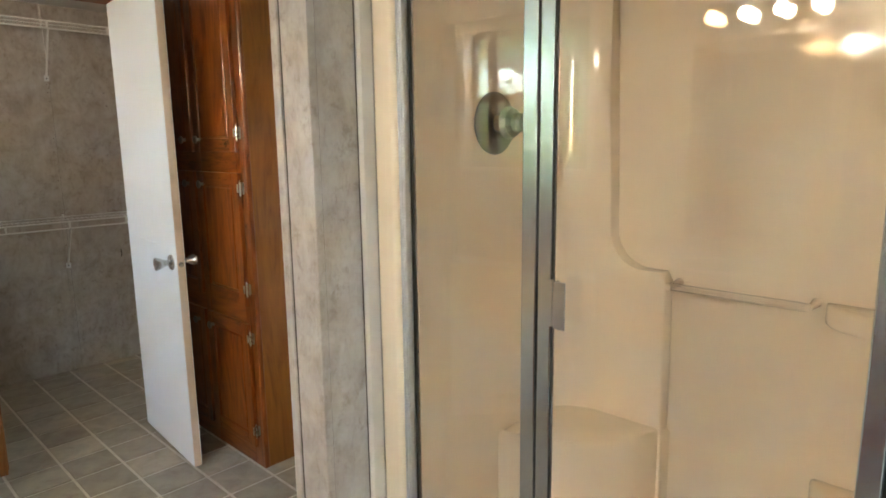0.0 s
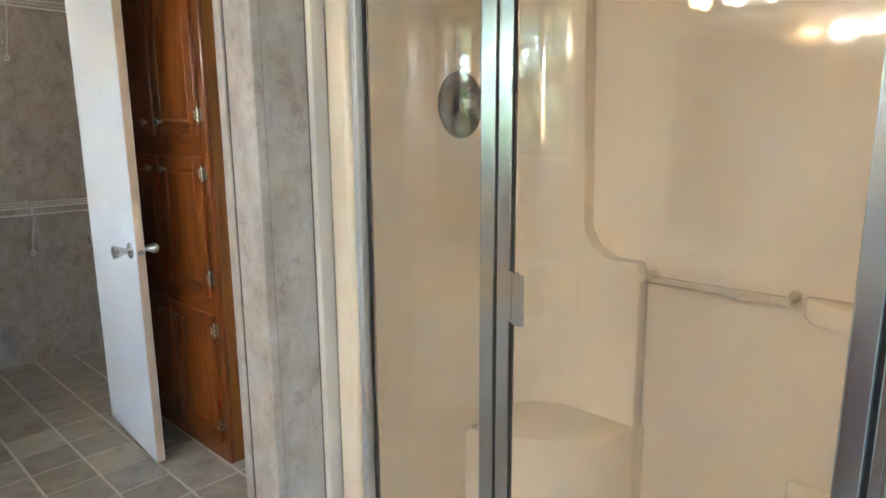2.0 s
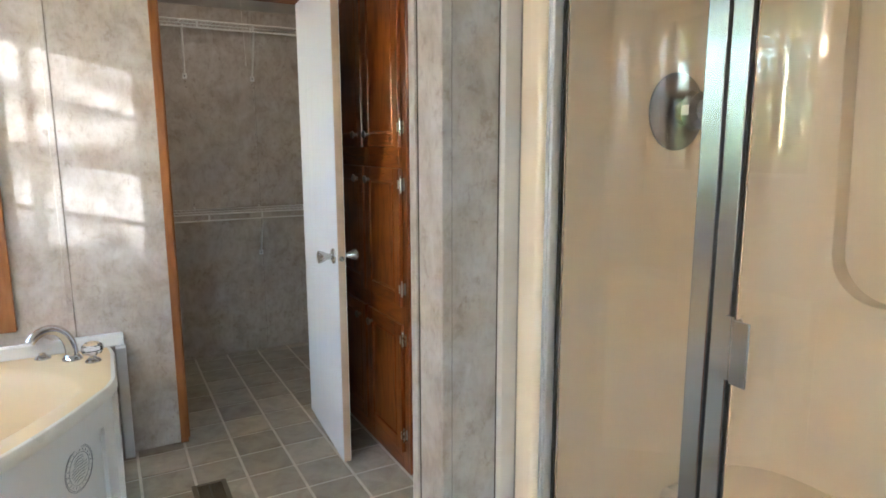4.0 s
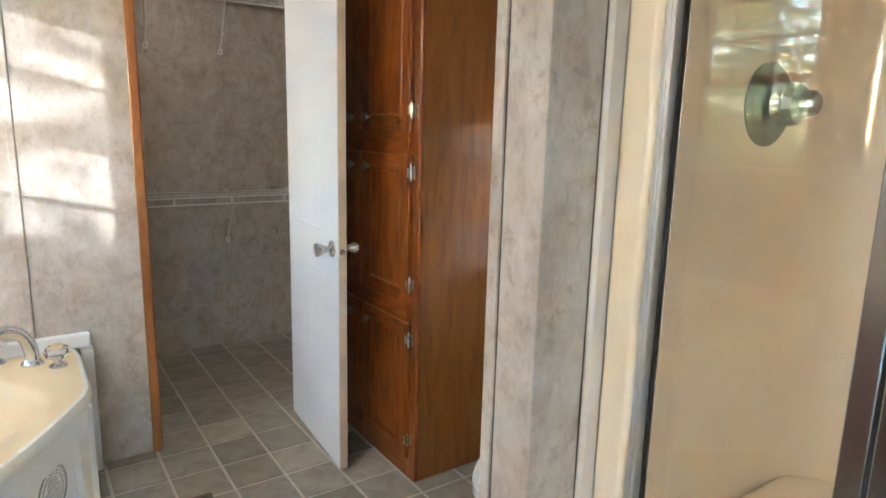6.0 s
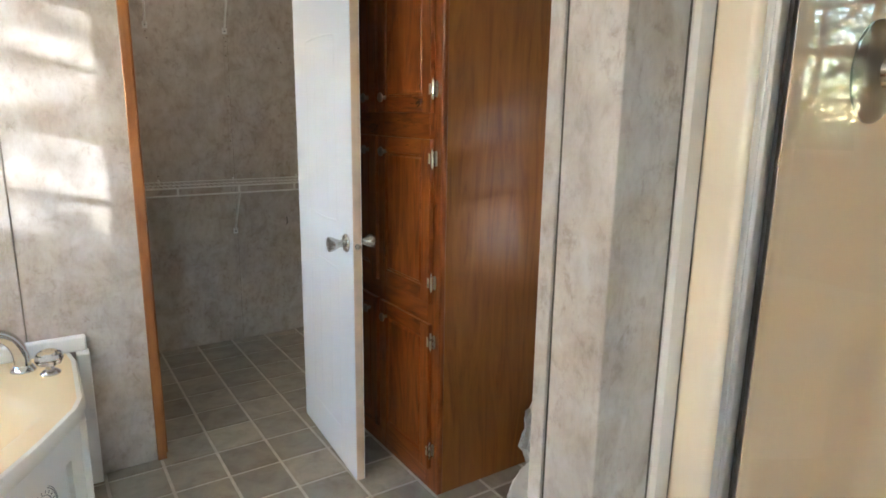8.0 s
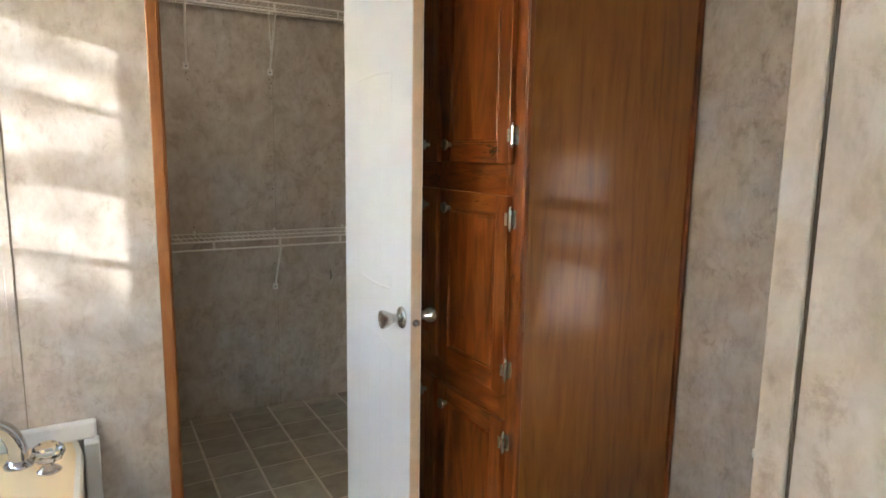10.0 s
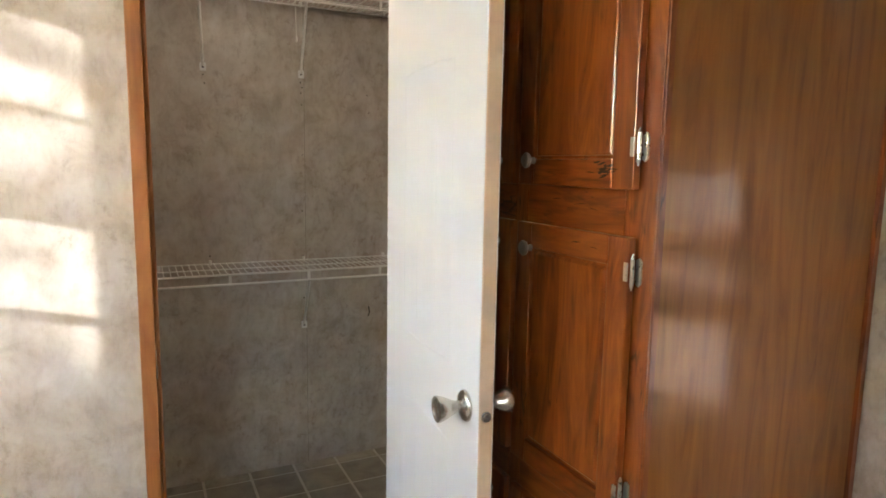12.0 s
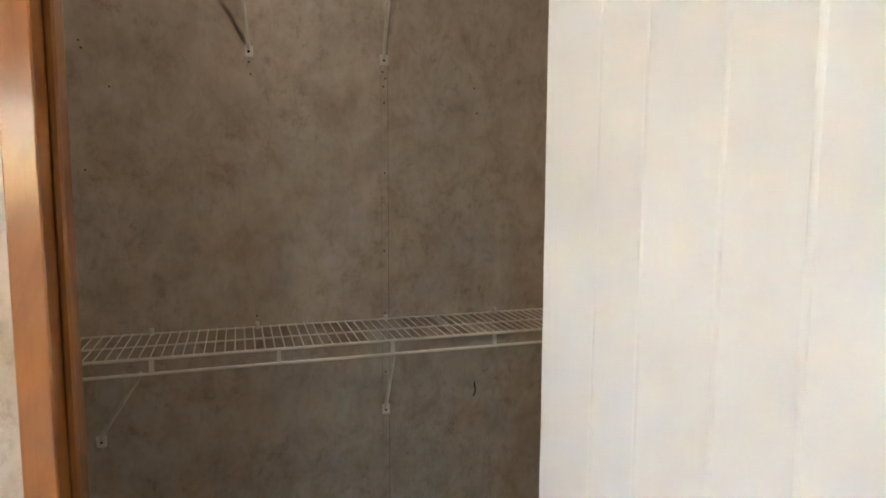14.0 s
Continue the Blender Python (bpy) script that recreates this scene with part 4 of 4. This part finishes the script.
# ---- closet shelves ----
def wire_shelf(z, name_label, brackets):
    t = thing("wire_shelf", (1.6, CLOSET_BACK, z), name_label, "shelf", "closet shelves")
    xa, xb, yb, yf = CLOSET_WEST + 0.01, EAST - 0.01, CLOSET_BACK - 0.006, 4.46
    part("back_rod", bm_tube(bmesh.new(), [(xa, yb, z), (xb, yb, z)], 0.003, 8), M_WIRE, t, smooth=True)
    part("middle_rod", bm_tube(bmesh.new(), [(xa, yb - 0.14, z - 0.003), (xb, yb - 0.14, z - 0.003)], 0.0028, 8), M_WIRE, t, smooth=True)
    part("front_rod", bm_tube(bmesh.new(), [(xa, yf, z - 0.005), (xb, yf, z - 0.005)], 0.0044, 8), M_WIRE, t, smooth=True)
    part("lip_rod", bm_tube(bmesh.new(), [(xa, yf, z - 0.044), (xb, yf, z - 0.044)], 0.0044, 8), M_WIRE, t, smooth=True)
    wire = mesh_of("wire", bm_tube(bmesh.new(), [(0, yb, z + 0.003), (0, yf, z - 0.001)], 0.0018, 5), M_WIRE)
    for k in range(int((xb - xa - 0.01) / 0.0254) + 1):
        ob = new("wire", wire)
        ob.parent, ob.matrix_parent_inverse = t, Matrix.Translation(-Vector(t.location))
        ob.location.x = xa + 0.01 + k * 0.0254
    for x in [1.705 + 0.3125 * i for i in range(-3, 3)]:
        part("lip_post", B(x - 0.0055, x + 0.0055, yf - 0.003, yf + 0.003, z - 0.044, z - 0.004), M_WIRE, t)
    for x, xf, zb in brackets:
        br = part("bracket", bm_tube(bmesh.new(), [(xf, yf + 0.004, z - 0.042), (x, CLOSET_BACK - 0.008, zb + 0.012), (x, CLOSET_BACK - 0.004, zb)], 0.006, 8), M_WIRE, t, smooth=True)
        part("bracket_foot", B(x - 0.013, x + 0.013, CLOSET_BACK - 0.006, CLOSET_BACK - 0.0005, zb - 0.02, zb + 0.014, bevel=0.002), M_WHITE, br, "white bracket foot")
        part("screw", bm_lathe(bmesh.new(), (x, CLOSET_BACK - 0.006, zb - 0.004), (0, -1, 0), [(0.0045, 0), (0.004, 0.002), (0.001, 0.003)], 8), M_DARK, br, "dark screw head")
    for x in [1.05, 1.345, 1.746, 2.13]:
        part("wall_clip", B(x - 0.006, x + 0.006, CLOSET_BACK - 0.012, CLOSET_BACK - 0.0005, z - 0.006, z + 0.016, bevel=0.002), M_WIRE, t)
    return t


wire_shelf(0.978, "white coated wire shelf at waist height in the closet", ((0.905, 1.055, 0.672), (1.746, 1.71, 0.677)))
wire_shelf(2.09, "white coated wire shelf high in the closet", ((1.341, 1.31, 1.804), (1.746, 1.71, 1.804)))


def pull_cord():
    t = thing("pull_cord", (1.54, 3.93, CEILING), "thin pale pull cord hanging from the closet ceiling", "pull cord")
    part("cord", bm_tube(bmesh.new(), [(1.54, 3.93, CEILING), (1.534, 3.931, 2.1), (1.541, 3.929, 1.95), (1.546, 3.93, 1.80)], 0.0009, 6), M_WIRE, t)
    part("pull", bm_lathe(bmesh.new(), (1.546, 3.93, 1.805), (0, 0, -1), [(0.0015, 0), (0.003, 0.006), (0.0035, 0.016), (0.002, 0.02)], 10), M_WIRE, t, smooth=True)


pull_cord()


def closet_lamp():
    t = thing("closet_lamp", (1.54, 3.76, CEILING), "white ceiling lamp holder with a lit bare bulb", "ceiling lamp")
    part("holder", bm_lathe(bmesh.new(), (1.54, 3.76, CEILING), (0, 0, -1), [(0.055, 0.0), (0.055, 0.008), (0.04, 0.02), (0.024, 0.03), (0.022, 0.045)], 24), M_WHITE, t, smooth=True)
    part("bulb", bm_lathe(bmesh.new(), (1.54, 3.76, CEILING - 0.046), (0, 0, -1), [(0.013, 0.0), (0.014, 0.02), (0.024, 0.042), (0.030, 0.06), (0.026, 0.08), (0.012, 0.09), (0.002, 0.092)], 20), M_CLOSET_BULB, t, "lit bare bulb", True)


closet_lamp()


def nail_heads():
    t = thing("nail_heads", (1.6, 0.4, 1.4), "small dark nail heads in the wallboard beside the shower", "nail heads")
    for y, z in ((0.432, 1.62), (0.425, 1.47), (0.43, 1.44), (0.428, 1.2), (0.431, 0.96), (0.427, 1.75), (0.36, 1.58), (0.352, 1.4), (0.347, 1.22)):
        part("nail", bm_lathe(bmesh.new(), (1.6005, y, z), (-1, 0, 0), [(0.0028, 0), (0.0026, 0.001), (0.0005, 0.0014)], 8), M_DARK, t)


nail_heads()


def nail_holes():
    random.seed(8)
    t = thing("screw_holes", (1.6, CLOSET_BACK, 1.5), "old dark screw holes in the closet wallboard", "screw holes")
    spots = [(1.341, 1.77), (1.345, 1.735), (1.742, 1.765), (1.750, 1.745), (1.744, 1.72), (1.746, 1.67), (1.747, 1.45), (1.744, 1.2), (0.9, 1.80), (0.97, 1.68), (0.905, 1.78), (1.345, 1.012), (1.746, 0.995), (2.13, 0.99), (2.05, 1.73), (2.06, 1.65), (1.746, 0.8), (0.90, 1.45)]
    for x, z in spots:
        part("hole", bm_lathe(bmesh.new(), (x, CLOSET_BACK - 0.0032, z), (0, -1, 0), [(0.003, 0), (0.0028, 0.0006), (0.0005, 0.0008)], 8), M_DARK, t)
    part("scratch", bm_tube(bmesh.new(), [(2.06, CLOSET_BACK - 0.001, 0.735), (2.064, CLOSET_BACK - 0.001, 0.705), (2.058, CLOSET_BACK - 0.001, 0.685)], 0.0025, 6), M_DARK, t)


nail_holes()


# ---- floor vent ----
def floor_vent():
    x0, x1, y0, y1 = 1.064, 1.198, 2.79, 3.082
    t = thing("floor_vent", ((x0 + x1) / 2, (y0 + y1) / 2, 0), "brown metal louvred floor register", "floor vent")
    bm = bmesh.new()
    for q in ((x0, x0 + 0.02, y0, y1), (x1 - 0.02, x1, y0, y1), (x0 + 0.02, x1 - 0.02, y0, y0 + 0.02), (x0 + 0.02, x1 - 0.02, y1 - 0.02, y1)):
        bm_box(bm, *q, 0.0, 0.006, bevel=0.002)
    part("frame", bm, M_VENT, t)
    # flat dark sheet stands in for the shade of the duct below
    part("duct_shade", B(x0 + 0.02, x1 - 0.02, y0 + 0.02, y1 - 0.02, 0.0003, 0.0012), M_DARK, t)
    k = 0
    y = y0 + 0.028
    while y < y1 - 0.025:
        part("slat", B(x0 + 0.02, x1 - 0.02, y, y + 0.0055, 0.0013, 0.0055), M_VENT, t)
        y += 0.0115
    part("spine", B((x0 + x1) / 2 - 0.003, (x0 + x1) / 2 + 0.003, y0 + 0.02, y1 - 0.02, 0.0015, 0.006), M_VENT, t)


floor_vent()


# ---- vanity on the outer wall, seen in the shower glass ----
def vanity():
    x0, x1, y0, y1 = WEST + 0.004, -0.09, 0.58, 2.0
    t = thing("vanity_cabinet", ((x0 + x1) / 2, (y0 + y1) / 2, 0), "stained wood vanity cabinet with panelled doors", "cabinet")
    part("body", B(x0, x1, y0, y1, 0.0, 0.76, bevel=0.002), M_CABINET, t)
    for k in range(3):
        a = y0 + 0.03 + k * 0.46
        d = part("cabinet_door", B(x1 + 0.001, x1 + 0.018, a, a + 0.44, 0.12, 0.72, bevel=0.004), M_CABINET, t)
        part("raised_panel", B(x1 + 0.014, x1 + 0.024, a + 0.06, a + 0.38, 0.18, 0.66, bevel=0.006), M_CABINET, d)
    top = thing("worktop", ((x0 + x1) / 2, (y0 + y1) / 2, 0.762), "pale laminate worktop on the vanity cabinet", "worktop")
    part("slab", B(x0, x1 + 0.03, y0 - 0.02, y1 + 0.02, 0.762, 0.79, bevel=0.006), M_BATTEN, top)
    sink = thing("wash_basin", (-0.35, 1.5, 0.79), "white oval wash basin with chrome tap", "sink")
    bm = bmesh.new()
    prof = [(1.0, 0.0), (1.0, 0.012), (0.94, 0.018), (0.86, 0.014), (0.8, 0.0005)]
    rings = [[bm.verts.new((-0.35 + 0.20 * s * math.cos(q * math.tau / 40), 1.5 + 0.255 * s * math.sin(q * math.tau / 40), 0.79 + h)) for q in range(40)] for s, h in prof]
    for r0, r1 in zip(rings, rings[1:]):
        for k in range(40):
            bm.faces.new((r0[k], r0[(k + 1) % 40], r1[(k + 1) % 40], r1[k]))
    bm.faces.new(rings[-1])
    part("bowl", bm, M_PORCELAIN, sink, smooth=True)
    part("tap", bm_tube(bmesh.new(), [(-0.52, 1.5, 0.80), (-0.52, 1.5, 0.90), (-0.49, 1.5, 0.925), (-0.43, 1.5, 0.915)], 0.011, 12), M_CHROME, sink, smooth=True)
    m = thing("vanity_mirror", (WEST, 1.42, 0.9), "large frameless mirror above the vanity", "mirror")
    part("mirror_glass", B(WEST + 0.002, WEST + 0.008, 0.78, 1.81, 0.86, 1.893), M_MIRROR, m)
    lamp = thing("vanity_light", (WEST, 1.42, 1.97), "chrome bath bar light with four lit globe bulbs, one oranger", "wall lamp")
    part("back_plate", B(WEST + 0.001, WEST + 0.03, 1.13, 1.78, 1.94, 2.06, bevel=0.004), M_CHROME, lamp)
    for k in range(4):
        y = 1.215 + 0.160 * k
        bm = bm_lathe(bmesh.new(), (WEST + 0.03, y, 2.0), (1, 0, 0), [(0.014, 0), (0.018, 0.01), (0.030, 0.03), (0.036, 0.05), (0.033, 0.07), (0.02, 0.083), (0.004, 0.088)], 20)
        part("bulb", bm, M_BULB_ORANGE if k == 3 else M_BULB, lamp, "dim orange lit bulb" if k == 3 else "lit globe bulb", True)


vanity()


# ---- outdoors ----
def outdoors():
    bm = bmesh.new()
    bmesh.ops.create_grid(bm, x_segments=8, y_segments=8, size=600)
    for v in bm.verts:
        v.co.z = -0.62
    # a tall unseen wall out from the house, added to keep sun off the second window
    structure("sun_blocker", B(-4.0, WEST - 0.145, -0.93, -0.75, -0.62, 2.72, bevel=0.01), M_SIDING, "tall pale unseen wall added to block sun from the side window", "wall")
    structure("ground", bm, M_GROUND, "rough grassy ground around the house", "ground")


outdoors()


def tree(x, y, height, crown, leaves, seed, label, girth=0.09):
    rnd = random.Random(seed)
    t = thing("tree", (x, y, -0.62), label, "tree", "trees outside the windows")
    bm = bmesh.new()
    lean = Vector((rnd.uniform(-0.06, 0.06), rnd.uniform(-0.06, 0.06), 1))
    stem = [Vector((x, y, -0.62)) + lean * (height * 0.8 * k / 6) + Vector((rnd.uniform(-0.05, 0.05), rnd.uniform(-0.05, 0.05), 0)) for k in range(7)]
    bm_tube(bm, stem, [girth * (1 - 0.13 * k) for k in range(7)], 8)
    tips = []
    for k in range(22):
        base = stem[2 + k % 5]
        ang = k * 2.4 + rnd.uniform(-0.4, 0.4)
        reach = crown * rnd.uniform(0.55, 1.0)
        end = base + Vector((math.cos(ang) * reach, math.sin(ang) * reach, rnd.uniform(-0.1, 0.55) * reach))
        mid = base.lerp(end, 0.5) + Vector((rnd.uniform(-0.2, 0.2), rnd.uniform(-0.2, 0.2), 0.2 * reach * 0.4))
        bm_tube(bm, [base, mid, end], [0.035, 0.02, 0.007], 5)
        tips += [mid.lerp(end, s) for s in (0.1, 0.4, 0.7, 1.0)]
        for j in range(3):
            s = mid.lerp(end, rnd.random())
            e = s + Vector((rnd.uniform(-1, 1), rnd.uniform(-1, 1), rnd.uniform(-0.6, 0.8))) * 0.45
            bm_tube(bm, [s, e], [0.014, 0.005], 4)
            tips.append(e)
    part("trunk", bm, M_BARK, t, "brown trunk with bare limbs", True)
    verts, faces = [], []
    for i in range(leaves):
        c = rnd.choice(tips) + Vector((rnd.gauss(0, 0.3), rnd.gauss(0, 0.3), rnd.gauss(0, 0.26)))
        a, b2 = Vector((rnd.gauss(0, 1), rnd.gauss(0, 1), rnd.gauss(0, 1))).normalized(), Vector((rnd.gauss(0, 1), rnd.gauss(0, 1), rnd.gauss(0, 1)))
        b2 = (b2 - a * b2.dot(a)).normalized()
        s = rnd.uniform(0.03, 0.06)
        k = len(verts)
        verts += [c - a * s, c + b2 * s * 0.45 + a.cross(b2) * s * 0.12, c + a * s, c - b2 * s * 0.45 + a.cross(b2) * s * 0.12]
        faces.append((k, k + 1, k + 2, k + 3))
    me = bpy.data.meshes.new("crown")
    me.from_pydata(verts, [], faces)
    me.materials.append(M_LEAF)
    ob = new("crown", me)
    ob.parent = t
    ob.matrix_parent_inverse = Matrix.Translation(-Vector(t.location))
    return t


tree(-6.3, -0.28, 5.1, 1.7, 5000, 3, "leafy tree with bare lower limbs outside the window")
tree(-6.9, -1.25, 4.0, 1.25, 5000, 11, "dense leafy shrub under the tree outside the window")
tree(-6.2, 5.6, 4.6, 1.8, 13000, 4, "leafy tree outside the window")
tree(-8.0, 8.2, 5.0, 2.4, 17000, 5, "leafy tree outside the window")
tree(-9.5, 4.2, 5.0, 2.0, 11000, 8, "leafy tree outside the window")
tree(-13.0, 11.5, 6.2, 3.0, 18000, 6, "tall leafy tree farther from the house")
tree(-15.0, 6.5, 7.0, 2.6, 6000, 9, "tall leafy tree farther from the house")

# ---- floor tiles, last ----
tile_mesh = mesh_of("tile", B(-TILE / 2 + 0.0055, TILE / 2 - 0.0055, -TILE / 2 + 0.0055, TILE / 2 - 0.0055, -0.0028, 0.0, bevel=0.0012), M_TILE)
i0, i1 = math.floor((WEST - TILE_X) / TILE), math.ceil((EAST - TILE_X) / TILE)
j0, j1 = math.floor((SOUTH - TILE_Y) / TILE), math.ceil((CLOSET_BACK - TILE_Y) / TILE)
rest = bmesh.new()
for i in range(i0, i1):
    for j in range(j0, j1):
        x, y = TILE_X + (i + 0.5) * TILE, TILE_Y + (j + 0.5) * TILE
        if 0.55 < x < 2.5 and y > 1.3:
            ob = new("tile", tile_mesh)
            ob.parent, ob.location = floor, (x, y, 0.0)
        else:
            bm_box(rest, x - TILE / 2 + 0.0055, x + TILE / 2 - 0.0055, y - TILE / 2 + 0.0055, y + TILE / 2 - 0.0055, -0.0028, 0.0)
far_tiles = part("far_tiles", rest, M_TILE, floor)
far_tiles["kind"] = "stuff"
